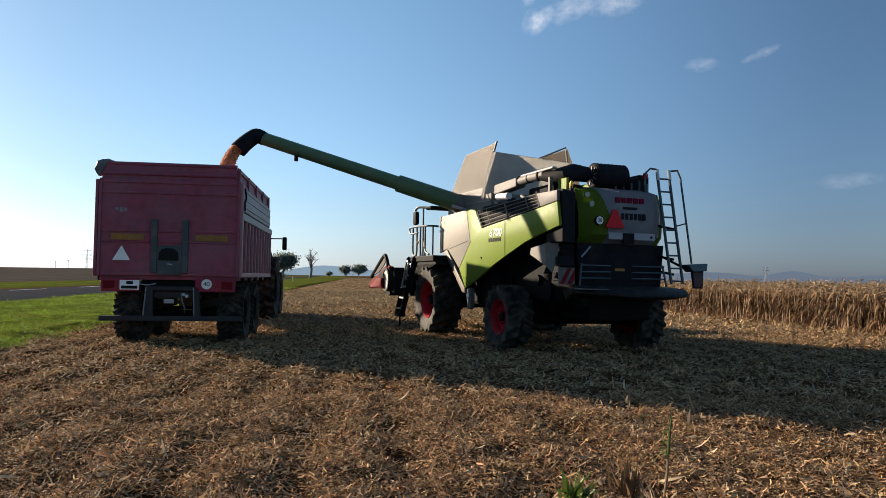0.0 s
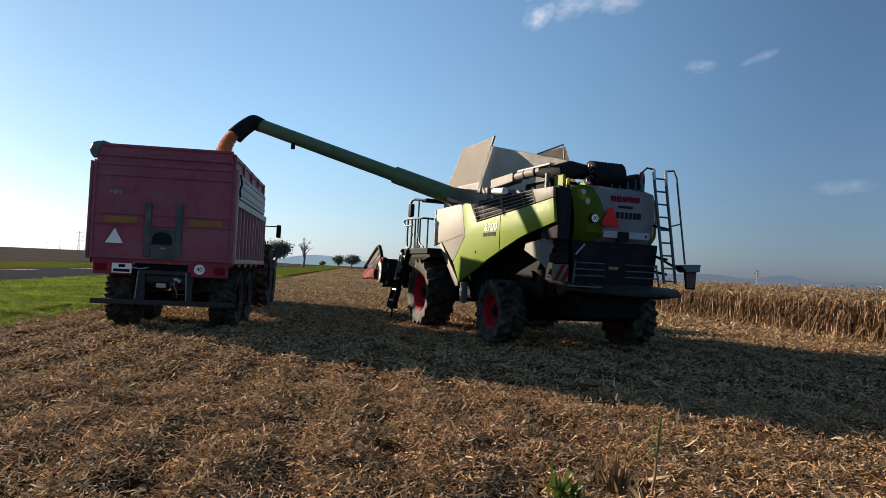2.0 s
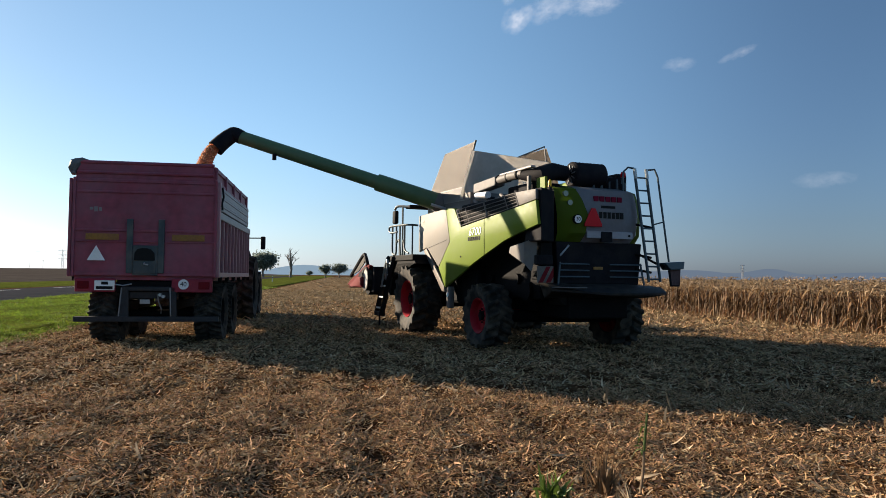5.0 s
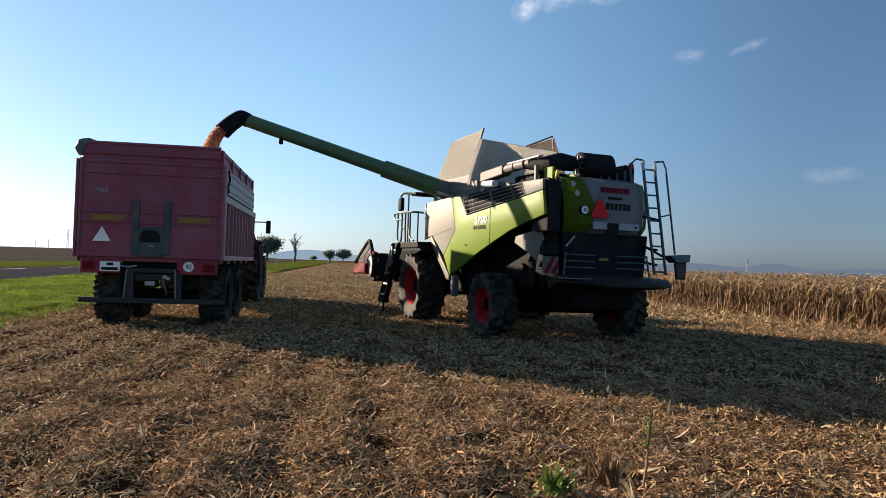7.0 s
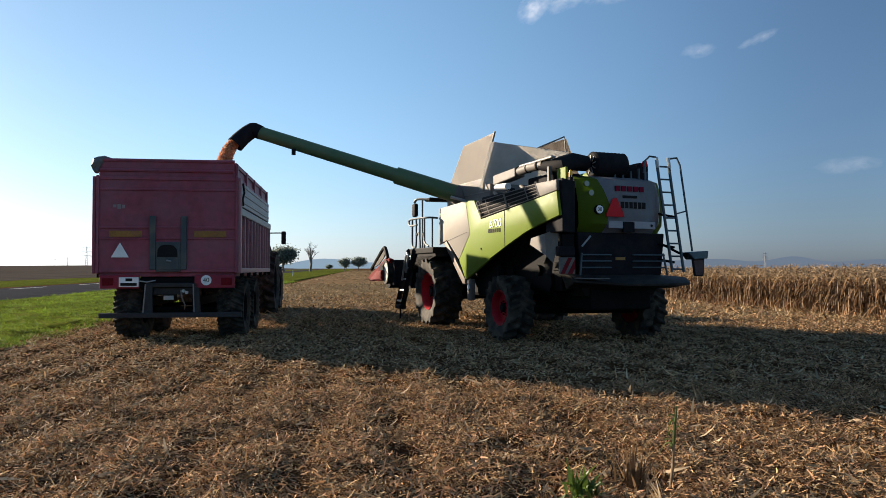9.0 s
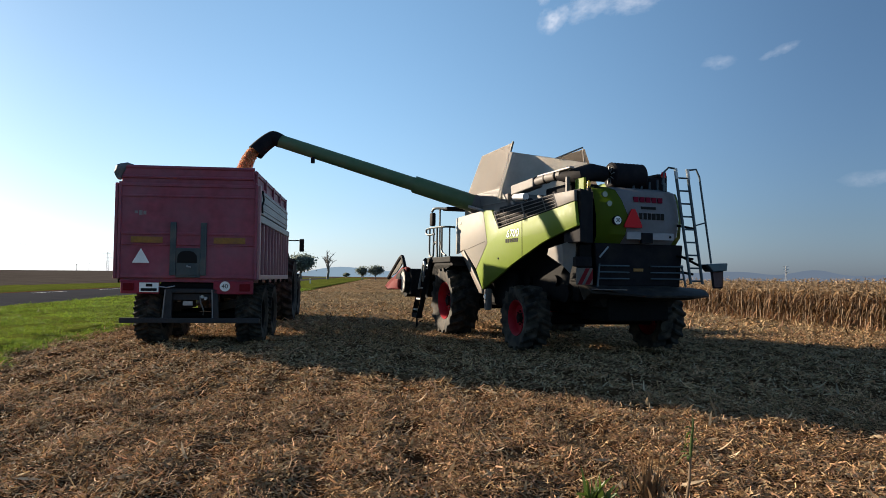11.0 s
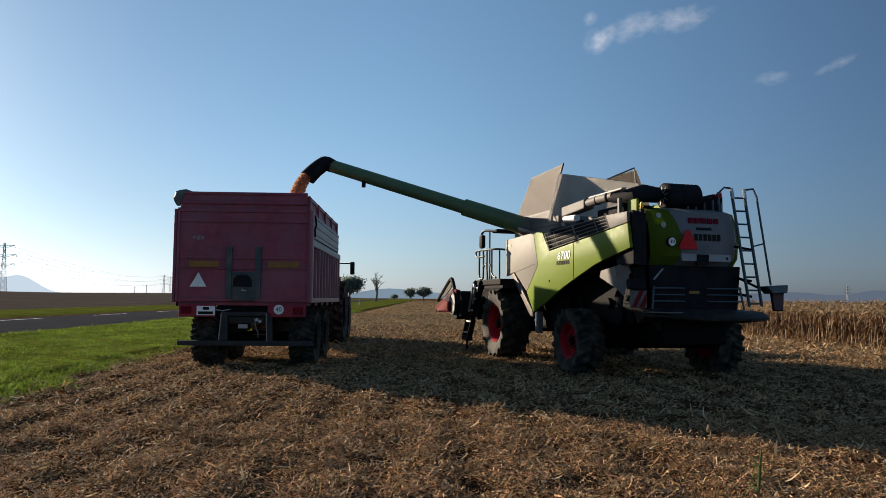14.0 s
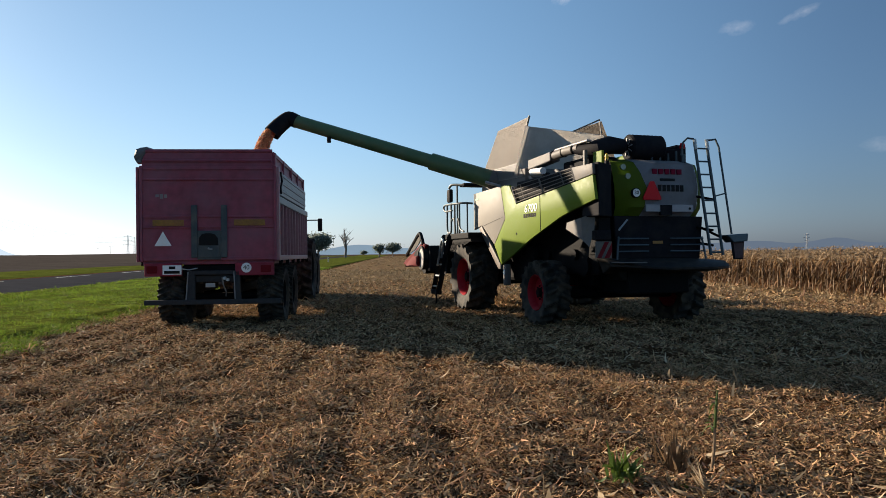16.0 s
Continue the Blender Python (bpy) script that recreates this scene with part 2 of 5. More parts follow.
# ---- building helpers ----


def part(name, bm, material, parent=None, label="", smooth=False):
    me = bpy.data.meshes.new(name)
    bm.normal_update()
    bm.to_mesh(me)
    bm.free()
    me.materials.append(material)
    if smooth:
        me.shade_smooth()
        me.set_sharp_from_angle(angle=radians(35))
    ob = new(name, me)
    ob.parent = parent
    if label:
        ob["label"] = label
    return ob


def sheet(name, verts, faces, material, parent=None):
    me = bpy.data.meshes.new(name)
    me.from_pydata(verts, [], faces)
    me.materials.append(material)
    ob = new(name, me)
    ob.parent = parent
    return ob


def thing(name, m, label, category, group=""):
    ob = new(name)
    ob.matrix_world = m
    return tagged(ob, label, category, group)


def empty(name, parent, m=Matrix()):
    ob = new(name)
    ob.parent, ob.matrix_local = parent, m
    return ob


def box(x0, x1, y0, y1, z0, z1, bevel=0.01, bm=None):
    b = bmesh.new()
    bmesh.ops.create_cube(b, size=1, matrix=Matrix.Translation(((x0 + x1) / 2, (y0 + y1) / 2, (z0 + z1) / 2)) @ Matrix.Diagonal((x1 - x0, y1 - y0, z1 - z0, 1)))
    if bevel:
        bmesh.ops.bevel(b, geom=b.edges[:], offset=bevel, segments=2, affect="EDGES", profile=0.5)
    return join(bm, b)


def join(bm, b):
    if bm is None:
        return b
    me = bpy.data.meshes.new("tmp")
    b.to_mesh(me)
    b.free()
    bm.from_mesh(me)
    bpy.data.meshes.remove(me)
    return bm


def prism(points, axis, a, b, bevel=0.0, bm=None):
    """A flat outline pushed along an axis. Points are the two other coordinates, in order."""
    o = bmesh.new()
    def put(p, v):
        return {"x": (v, p[0], p[1]), "y": (p[0], v, p[1]), "z": (p[0], p[1], v)}[axis]
    lo, hi = [o.verts.new(put(p, a)) for p in points], [o.verts.new(put(p, b)) for p in points]
    o.faces.new(lo), o.faces.new(hi)
    for i in range(len(points)):
        j = (i + 1) % len(points)
        o.faces.new((lo[i], lo[j], hi[j], hi[i]))
    bmesh.ops.recalc_face_normals(o, faces=o.faces[:])
    if bevel:
        bmesh.ops.bevel(o, geom=o.edges[:], offset=bevel, segments=2, affect="EDGES", profile=0.5)
    return join(bm, o)


def tube(points, r, seg=10, bm=None, cap=True):
    """A round bar or pipe through points; r one radius or one for each point."""
    o = bmesh.new()
    pts = [Vector(p) for p in points]
    rs = r if isinstance(r, (list, tuple)) else [r] * len(pts)
    rings = []
    side = None
    for i, p in enumerate(pts):
        d = (pts[min(i + 1, len(pts) - 1)] - pts[max(i - 1, 0)]).normalized()
        if side is None:
            side = d.cross(Vector((0, 0, 1)) if abs(d.z) < 0.9 else Vector((1, 0, 0))).normalized()
        side = (side - d * side.dot(d)).normalized()
        up = d.cross(side)
        rings.append([o.verts.new(p + (side * math.cos(k * math.tau / seg) + up * math.sin(k * math.tau / seg)) * rs[i]) for k in range(seg)])
    for a, b in zip(rings, rings[1:]):
        for k in range(seg):
            o.faces.new((a[k], a[(k + 1) % seg], b[(k + 1) % seg], b[k]))
    if cap:
        o.faces.new(rings[0][::-1]), o.faces.new(rings[-1])
    return join(bm, o)


def bend(points, n=5):
    """A rounded line through points, for bent rails."""
    p = [Vector(q) for q in points]
    p = [p[0] * 2 - p[1]] + p + [p[-1] * 2 - p[-2]]
    out = []
    for a, b, c, d in zip(p, p[1:], p[2:], p[3:]):
        for k in range(n):
            u = k / n
            out.append(0.5 * (2 * b + (c - a) * u + (2 * a - 5 * b + 4 * c - d) * u * u + (3 * b - a - 3 * c + d) * u ** 3))
    return out + [p[-2]]


def lathe(profile, seg=48, bm=None):
    """Turns (x, r) round the x axis."""
    o = bmesh.new()
    rings = [[o.verts.new((x, r * math.cos(k * math.tau / seg), r * math.sin(k * math.tau / seg))) for k in range(seg)] for x, r in profile]
    for a, b in zip(rings, rings[1:]):
        for k in range(seg):
            o.faces.new((a[k], b[k], b[(k + 1) % seg], a[(k + 1) % seg]))
    return join(bm, o)


def wheel(parent, x, y, r, width, rim_r, rim_mat, outer, lugs=18, name="wheel"):
    """Agricultural wheel with a lugged tyre; outer is -1 or 1, the side that its dish faces."""
    w = empty(name, parent, pose(x, y, r))
    h = width / 2
    lip = [(-h * 0.78, rim_r), (-h * 0.96, rim_r + (r - rim_r) * 0.35), (-h, rim_r + (r - rim_r) * 0.62)]
    seg, cols = lugs * 12, 15
    t = bmesh.new()
    rings = []
    for x0, r0 in lip:
        rings.append([(x0, r0)] * seg)
    for c in range(cols):
        u = -1 + 2 * c / (cols - 1)
        low = r * (0.90 - 0.025 * u ** 4)
        high = r * (1.0 - 0.03 * u * u)
        ring = []
        for k in range(seg):
            # chevron bars, the two sides half a step apart
            q = (k / 12 - 0.20 * abs(u) * lugs / math.tau + (0.5 if u < 0 else 0.0)) % 1.0
            bar = max(0.0, min(1.0, (0.20 + 0.04 * abs(u) - abs(q - 0.5)) / 0.07)) if abs(u) > 0.03 else 0.0
            ring.append((u * h * (1.0 + 0.03 * bar), low + (high - low) * bar))
        rings.append(ring)
    for x0, r0 in lip[::-1]:
        rings.append([(-x0, r0)] * seg)
    made = [[t.verts.new((x0, r0 * math.cos(k * math.tau / seg), r0 * math.sin(k * math.tau / seg))) for k, (x0, r0) in enumerate(ring)] for ring in rings]
    for p, q in zip(made, made[1:]):
        for k in range(seg):
            t.faces.new((p[k], q[k], q[(k + 1) % seg], p[(k + 1) % seg]))
    part("tyre", t, RUBBER, w, "black lugged rubber tyre", smooth=True)
    d = outer
    part("rim", lathe([(-d * h * 0.75, rim_r * 0.97), (d * h * 0.78, rim_r * 1.03), (d * h * 0.84, rim_r * 1.0), (d * h * 0.74, rim_r * 0.93), (d * h * 0.30, rim_r * 0.86),
                       (d * h * 0.22, rim_r * 0.55), (d * h * 0.40, rim_r * 0.42), (d * h * 0.42, 0.001)], 40), rim_mat, w, "painted steel rim", smooth=True)
    hub = tube([(d * h * 0.30, 0, 0), (d * h * 0.62, 0, 0)], [rim_r * 0.3, rim_r * 0.22], 16)
    for k in range(8):
        a = k * math.tau / 8
        tube([(d * h * 0.3, rim_r * 0.37 * math.cos(a), rim_r * 0.37 * math.sin(a)), (d * h * 0.5, rim_r * 0.37 * math.cos(a), rim_r * 0.37 * math.sin(a))], 0.018, 6, hub)
    part("hub", hub, MACHINE, w)
    return w


def letters(text, size, m, material, parent, name="lettering", label="", slant=0.0):
    cu = bpy.data.curves.new(name, "FONT")
    cu.body, cu.size, cu.align_x, cu.align_y, cu.extrude = text, size, "CENTER", "CENTER", 0.002
    cu.shear = slant
    tmp = bpy.data.objects.new(name, cu)
    scene.collection.objects.link(tmp)
    me = bpy.data.meshes.new_from_object(tmp.evaluated_get(bpy.context.evaluated_depsgraph_get()))
    bpy.data.objects.remove(tmp)
    me.materials.clear()
    me.materials.append(material)
    ob = new(name, me)
    ob.parent, ob.matrix_local = parent, m
    if label:
        ob["label"] = label
    return ob


# ---- ground, road, verge ----
rng = np.random.default_rng(7)
VERGE = lambda y: -6.2 - 0.070 * y + 0.024 * np.clip(15 - y, 0, 5) ** 2          # where the stubble ends and the grass begins
ROAD_NEAR, ROAD_FAR, ROAD_LEAN = -12.9, -23.4, -0.105
CORN_EDGE = lambda y: 13.7 - 0.088 * y


def grid_axis(lo, hi, step, far, grow=1.22):
    mid = list(np.arange(lo, hi + step / 2, step))
    up, s = [], step
    v = hi
    while v < far:
        s *= grow
        v += s
        up.append(v)
    down, s, v = [], step, lo
    while v > -far:
        s *= grow
        v -= s
        down.append(v)
    return np.array(down[::-1] + mid + up)


def relief(x, y):
    """Low clods and wheel ripples of the stubble, fading out with distance and under the machines."""
    z = 0.020 * noise.noise((x * 0.9, y * 0.9, 3.1)) + 0.036 * noise.noise((x * 3.1, y * 3.1, 0.5)) + 0.020 * noise.noise((x * 7, y * 7, 7.7))
    z += 0.028 * math.cos(math.tau * (x + 0.07 * y) / 0.76) * (0.6 + 0.6 * noise.noise((x * 0.5, y * 0.25, 6.0)))
    fade = max(0.0, min(1.0, (24 - y) / 10)) * max(0.0, min(1.0, (15 - abs(x)) / 5))
    return z * fade


gx, gy = grid_axis(-9, 9, 0.11, 3500), grid_axis(2.4, 15, 0.11, 3800)
gv = [(x, y, relief(x, y)) for y in gy for x in gx]
nx = len(gx)
gf = [(j * nx + i, j * nx + i + 1, (j + 1) * nx + i + 1, (j + 1) * nx + i) for j in range(len(gy) - 1) for i in range(nx - 1)]
ground = sheet("ground", gv, gf, SOIL)
ground.data.shade_smooth()
tagged(ground, "brown maize stubble field soil covered with chaff", "ground", kind="structure")


def strip(name, left, right, z0, y0, y1, n, material, label, category, thick=0.0, wave=0.0):
    """A long strip of land between two lines x(y), n cells wide, with a soft uneven top."""
    ys = [y0]
    while ys[-1] < y1:
        ys.append(ys[-1] + max(0.5, 0.045 * abs(ys[-1])))
    v, f = [], []
    for y in ys:
        for i in range(n + 1):
            k = i / n
            x = left(y) * (1 - k) + right(y) * k
            w = wave * (noise.noise((x * 0.7, y * 0.7, 2)) + 0.5 * noise.noise((x * 2.6, y * 2.6, 9))) if wave else 0
            edge = 0 if i in (0, n) else 1
            v.append((x, y, z0 * (edge if thick else 1) + (w if edge else (-0.03 if thick else 0))))
    for j in range(len(ys) - 1):
        for i in range(n):
            f.append((j * (n + 1) + i, j * (n + 1) + i + 1, (j + 1) * (n + 1) + i + 1, (j + 1) * (n + 1) + i))
    ob = sheet(name, v, f, material)
    ob.data.shade_smooth()
    return tagged(ob, label, category, kind="structure")


strip("verge", lambda y: ROAD_NEAR + ROAD_LEAN * y - 0.3, lambda y: VERGE(y) - 0.15 + 0.25 * noise.noise((0, y * 0.5, 4)), 0.10, -30, 900, 34, TURF,
      "green grass verge between road and stubble", "grass verge", thick=1, wave=0.05)
strip("far_stubble", lambda y: VERGE(y) - 0.1, lambda y: 13.7 - 0.088 * y + 2.0, 0.008, 18.3, 420, 40, FARSOIL, "pale chaff-covered stubble running into the distance", "ground", thick=1, wave=0.025)
strip("road", lambda y: ROAD_FAR + ROAD_LEAN * y, lambda y: ROAD_NEAR + ROAD_LEAN * y, 0.10, -60, 900, 4, ASPHALT, "grey asphalt country road", "road", thick=1)
strip("far_verge", lambda y: -35.5 + ROAD_LEAN * y, lambda y: ROAD_FAR + ROAD_LEAN * y, 0.09, -60, 900, 10, TURF, "grass strip beyond the road", "grass verge", thick=1, wave=0.06)


def ridge(y):
    return -35.0 + ROAD_LEAN * y


pv, pf = [], []
cols = [0, 4, 12, 30, 60, 110, 170, 240, 320, 420, 600]
rows_y = [-100, -40, 0, 30, 60, 100, 150, 220, 300, 400, 550, 800, 1100]
for y in rows_y:
    for c in cols:
        rise = 4.1 * min(1.0, c / 170) ** 0.8 * (1 - 0.35 * min(1, max(0, y) / 500) + 0.55 * min(1, max(0, y - 400) / 400)) - (max(0, c - 260) * 0.02)
        pv.append((ridge(y) - c, y, 0.06 + rise))
for j in range(len(rows_y) - 1):
    for i in range(len(cols) - 1):
        a = j * len(cols) + i
        pf.append((a, a + len(cols), a + len(cols) + 1, a + 1))
field = sheet("ploughed_field", pv, pf, PLOUGH)
field.data.shade_smooth()
tagged(field, "dark brown ploughed field rising gently beyond the road", "field", kind="structure")

# dashes of the centre line, each on its own
for i in range(9):
    y0 = 8.6 + i * 12.0
    c = lambda y: -19.75 + ROAD_LEAN * y
    y1 = y0 + 5.6
    tagged(sheet("road_marking", [(c(y0) - 0.07, y0, 0.106), (c(y0) + 0.07, y0, 0.106), (c(y1) + 0.07, y1, 0.106), (c(y1) - 0.07, y1, 0.106)], [(0, 1, 2, 3)], PAINT),
           "white painted centre line dash on the road", "road marking", "centre line dashes", "structure")


def blades(name, n, place, size, material, label, category, bend=0.0, steps=(0.0, 0.33, 0.67, 1.0), pointed=False):
    """Many small curled strips in one mesh: litter or grass. place gives x, y, z; size gives length, width, lift, yaw, curl."""
    x, y, z = place
    L, Wd, lift, yaw, curl = size
    dx, dy = np.cos(yaw), np.sin(yaw)
    swerve = rng.normal(0, 1, n) * bend
    roll = rng.normal(0, 0.5, n)
    rows = len(steps)
    v = np.zeros((n, rows * 2, 3))
    for k, s in enumerate(steps):
        along = L * s * np.cos(lift)
        side = swerve * L * s * s
        up = L * s * np.sin(lift) + curl * L * s * s
        w = Wd * (0.6 + 1.6 * s - 1.95 * s * s if pointed else 0.80 + 0.7 * s - 0.9 * s * s if rows > 2 else 0.8 - 0.4 * s) / 2
        for e, sg in enumerate((-1, 1)):
            off = side + sg * w * np.cos(roll)
            v[:, k * 2 + e, 0] = x + dx * along - dy * off
            v[:, k * 2 + e, 1] = y + dy * along + dx * off
            v[:, k * 2 + e, 2] = z + up + sg * w * np.sin(roll)
    b = np.arange(n)[:, None] * rows * 2
    f = np.concatenate([b + [2 * k, 2 * k + 1, 2 * k + 3, 2 * k + 2] for k in range(rows - 1)], 0)
    me = bpy.data.meshes.new(name)
    me.vertices.add(n * rows * 2)
    me.vertices.foreach_set("co", v.reshape(-1))
    me.loops.add(f.size)
    me.polygons.add(len(f))
    me.polygons.foreach_set("loop_start", np.arange(0, f.size, 4, dtype=np.int32))
    me.loops.foreach_set("vertex_index", f.reshape(-1).astype(np.int32))
    me.update(calc_edges=True)
    me.materials.append(material)
    return tagged(new(name, me), label, category, kind="stuff")

# ---- combine harvester ----
CM = pose(3.77, 12.2, 0, 0, 0, 18)
combine = thing("combine_harvester", CM, "lime green and off-white combine harvester unloading, grain tank open", "combine harvester")


def shell(name, outline, x, thick, material, label=""):
    """A side panel at x with a rounded edge; outline in (y, z)."""
    return part(name, prism(outline, "x", x, x + thick, 0.012), material, combine, label, smooth=True)


white = [(5.40, 2.77), (3.745, 2.81), (3.50, 2.09), (4.13, 1.54), (4.86, 2.0), (5.40, 1.91)]
green = [(3.735, 2.81), (3.28, 2.79), (2.91, 2.36), (0.40, 2.575), (-0.18, 2.63), (-0.26, 2.22), (0.15, 2.15), (0.56, 2.08), (0.98, 1.99), (1.67, 1.79), (2.3, 1.6), (3.05, 1.33), (3.74, 1.10), (4.12, 1.53), (3.49, 2.09)]
strip_o = [(5.05, 1.93), (4.87, 1.985), (3.76, 1.12), (3.74, 1.00), (3.90, 1.02)]
shoulder = [(0.40, 2.585), (0.55, 2.83), (-0.17, 2.82), (-0.18, 2.64)]
for s in (-1, 1):
    x, t = s * 1.45, -s * 0.06
    shell("front_side_panel", white, x, t, WHITE, "off-white side panel")
    shell("rear_side_panel", green if s < 0 else [(3.735, 2.81), (1.2, 2.81), (1.2, 1.93), (2.3, 1.6), (3.74, 1.10), (4.12, 1.53), (3.49, 2.09)], x, t, GREEN, "lime green side panel")
    shell("edge_strip", strip_o, x + s * 0.012, t, BEIGE, "beige-grey edge strip")
    if s < 0:
        shell("shoulder_panel", shoulder, x, t, GREY, "dark grey shoulder panel")
    if s > 0:
        continue
    # cooling grille with its slats and uprights
    # black sheet paints the dark interior behind the slats
    part("grille_shade_sheet", prism([(3.16, 2.72), (2.93, 2.40), (0.44, 2.60), (0.57, 2.81)], "x", x + t, x + t * 2), SIGNBLACK, combine)
    g0, g1 = Vector((2.92, 2.39)), Vector((0.43, 2.595))
    h0, h1 = Vector((3.15, 2.73)), Vector((0.56, 2.82))
    for i in range(5):
        k = i / 4
        a, b = g0.lerp(h0, k), g1.lerp(h1, k)
        part("slat", tube([(x, a.x, a.y), (x, b.x, b.y)], 0.008, 6), GREY, combine)
    for i in (0, 1, 3, 5, 6):
        k = i / 6
        a, b = g0.lerp(g1, k), h0.lerp(h1, k)
        part("grille_upright", tube([(x - s * 0.01, a.x, a.y), (x - s * 0.01, b.x, b.y)], 0.02 if i in (0, 3, 6) else 0.012, 6), GREY, combine)
    part("panel_seam", tube([(x, 1.80, 2.475), (x, 1.78, 1.76)], 0.008, 6), BLACK, combine)
part("panel_crease", tube([(-1.452, 4.90, 1.97), (-1.452, 3.64, 2.13)], 0.006, 6), GREY, combine)
part("panel_bolt", tube([(-1.45, 2.9, 1.75), (-1.46, 2.9, 1.75)], 0.022, 10), SIGNBLACK, combine)
letters("6700", 0.22, pose(-1.456, 2.22, 2.225, 90, 0, -90) @ Matrix.Diagonal((1.3, 1, 1, 1)), SIGNWHITE, combine, "model_number", "white model number", 0.2)
for i in range(6):
    part("name_block", box(-1.455, -1.45, 1.97 + i * 0.10, 2.045 + i * 0.10, 2.055, 2.13, 0), SIGNBLACK, combine, "dark name block")
part("logo_bar", box(-1.455, -1.45, 5.05, 5.32, 2.60, 2.65, 0), mat("dark_green_print", (0.02, 0.16, 0.05), 0.5), combine, "small green logo bar")

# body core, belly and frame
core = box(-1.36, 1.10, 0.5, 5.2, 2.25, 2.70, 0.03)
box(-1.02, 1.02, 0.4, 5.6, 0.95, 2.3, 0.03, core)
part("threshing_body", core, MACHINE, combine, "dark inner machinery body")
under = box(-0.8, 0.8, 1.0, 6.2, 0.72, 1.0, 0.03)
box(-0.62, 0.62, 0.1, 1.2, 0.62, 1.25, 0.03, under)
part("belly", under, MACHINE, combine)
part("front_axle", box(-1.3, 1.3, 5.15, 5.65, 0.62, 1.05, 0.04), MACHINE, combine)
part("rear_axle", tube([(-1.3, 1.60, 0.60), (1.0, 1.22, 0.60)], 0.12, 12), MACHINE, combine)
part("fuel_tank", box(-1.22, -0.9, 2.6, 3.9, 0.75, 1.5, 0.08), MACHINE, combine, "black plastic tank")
part("tool_box", box(-1.42, -1.30, 3.54, 3.74, 0.66, 1.12, 0.03), GREY, combine, "light grey box with a round mark")
part("mark", tube([(-1.425, 3.64, 0.95), (-1.432, 3.64, 0.95)], 0.06, 16), SIGNWHITE, combine)
for i in range(7):
    y = 0.8 + 0.36 * i
    part("belt_pulley", tube([(-1.03, y, 1.1 + 0.22 * math.sin(i * 1.9)), (-1.10, y, 1.1 + 0.22 * math.sin(i * 1.9))], 0.13 + 0.05 * math.cos(i * 2.2), 18), MACHINE, combine)

wheel(combine, -1.46, 5.42, 0.80, 0.66, 0.43, RIMRED, -1, 17, "front_wheel")
wheel(combine, 1.46, 5.42, 0.80, 0.66, 0.43, RIMRED, 1, 17, "front_wheel")
wheel(combine, -1.45, 1.62, 0.61, 0.50, 0.33, RIMRED, -1, 17, "rear_wheel")
wheel(combine, 1.13, 1.20, 0.61, 0.50, 0.33, RIMRED, 1, 17, "rear_wheel")

DUSTPLATE = mat("dusty_grey_plate", (0.135, 0.128, 0.122), 0.6, vary=0.12, scale=6, dust=0.25, spec=0.15)
# light deflector plates and warning boards by the rear wheels
for s in (-1,):
    lit = bmesh.new()
    corner = [lit.verts.new(p) for p in ((s * 1.45, 0.22, 1.94), (s * 1.27, 0.06, 2.03), (s * 1.30, 0.06, 1.72), (s * 1.38, 0.08, 1.44), (s * 1.44, 0.20, 1.56))]
    lit.faces.new(corner)
    back = [lit.verts.new(p) for p in ((s * 1.42, 0.78, 1.88), (s * 1.42, 0.82, 1.77))]
    lit.faces.new((corner[0], corner[4], back[1], back[0]))
    low = bmesh.new()
    low.faces.new([low.verts.new(p) for p in ((s * 1.43, 0.20, 1.555), (s * 1.375, 0.08, 1.435), (s * 1.37, 0.12, 1.27), (s * 1.37, 0.24, 1.18), (s * 1.40, 0.36, 1.42))])
    bmesh.ops.solidify(low, geom=low.faces[:], thickness=0.018)
    bmesh.ops.recalc_face_normals(lit, faces=lit.faces[:])
    bmesh.ops.solidify(lit, geom=lit.faces[:], thickness=0.018)
    part("deflector_plate", lit, DUSTPLATE, combine, "light grey folded deflector plate")
    # tip facet coloured near black to paint the shade on it
    part("shaded_deflector_tip", low, MACHINE, combine, "lower deflector plate, darkened for its shade")
    part("board_bracket", box(s * 1.26 - 0.02, s * 1.26 + 0.02, -0.06, 0.25, 1.35, 1.45, 0.005), MACHINE, combine)
    board = part("warning_board", box(s * 1.20 - 0.15, s * 1.20 + 0.15, -0.10, -0.06, 1.25, 1.53, 0.006), BOARDWHITE, combine, "red and white striped warning board")
    for q in range(3):
        a = -0.15 + q * 0.15
        lo, hi = max(-0.14, a), min(0.14, a + 0.09)
        pts = [(s * 1.20 + lo, 1.255), (s * 1.20 + hi, 1.255), (s * 1.20 + min(0.145, hi + 0.15), 1.255 + min(0.27, (0.145 - hi) * 1.8 + 0.001)), (s * 1.20 + min(0.145, lo + 0.15), 1.255 + min(0.27, (0.145 - lo) * 1.8))]
        part("stripe", prism(pts, "y", -0.106, -0.10), BOARDRED, board)
    part("tail_lamp_box", box(s * 1.20 - 0.15, s * 1.20 + 0.15, -0.09, 0.05, 1.55, 1.72, 0.02), BLACK, combine)

# rear hood: rounded cap of green sides and grey middle, widths narrowing to the top
HOODGREY = mat("lilac_grey_paint", (0.27, 0.262, 0.285), 0.5, vary=0.1, scale=5, dust=0.15, spec=0.3)
HOOD_Z = (1.97, 2.12, 2.45, 2.72, 2.90, 2.97)
HOOD_BACK = (0.16, 0.03, 0.0, 0.04, 0.10, 0.30)
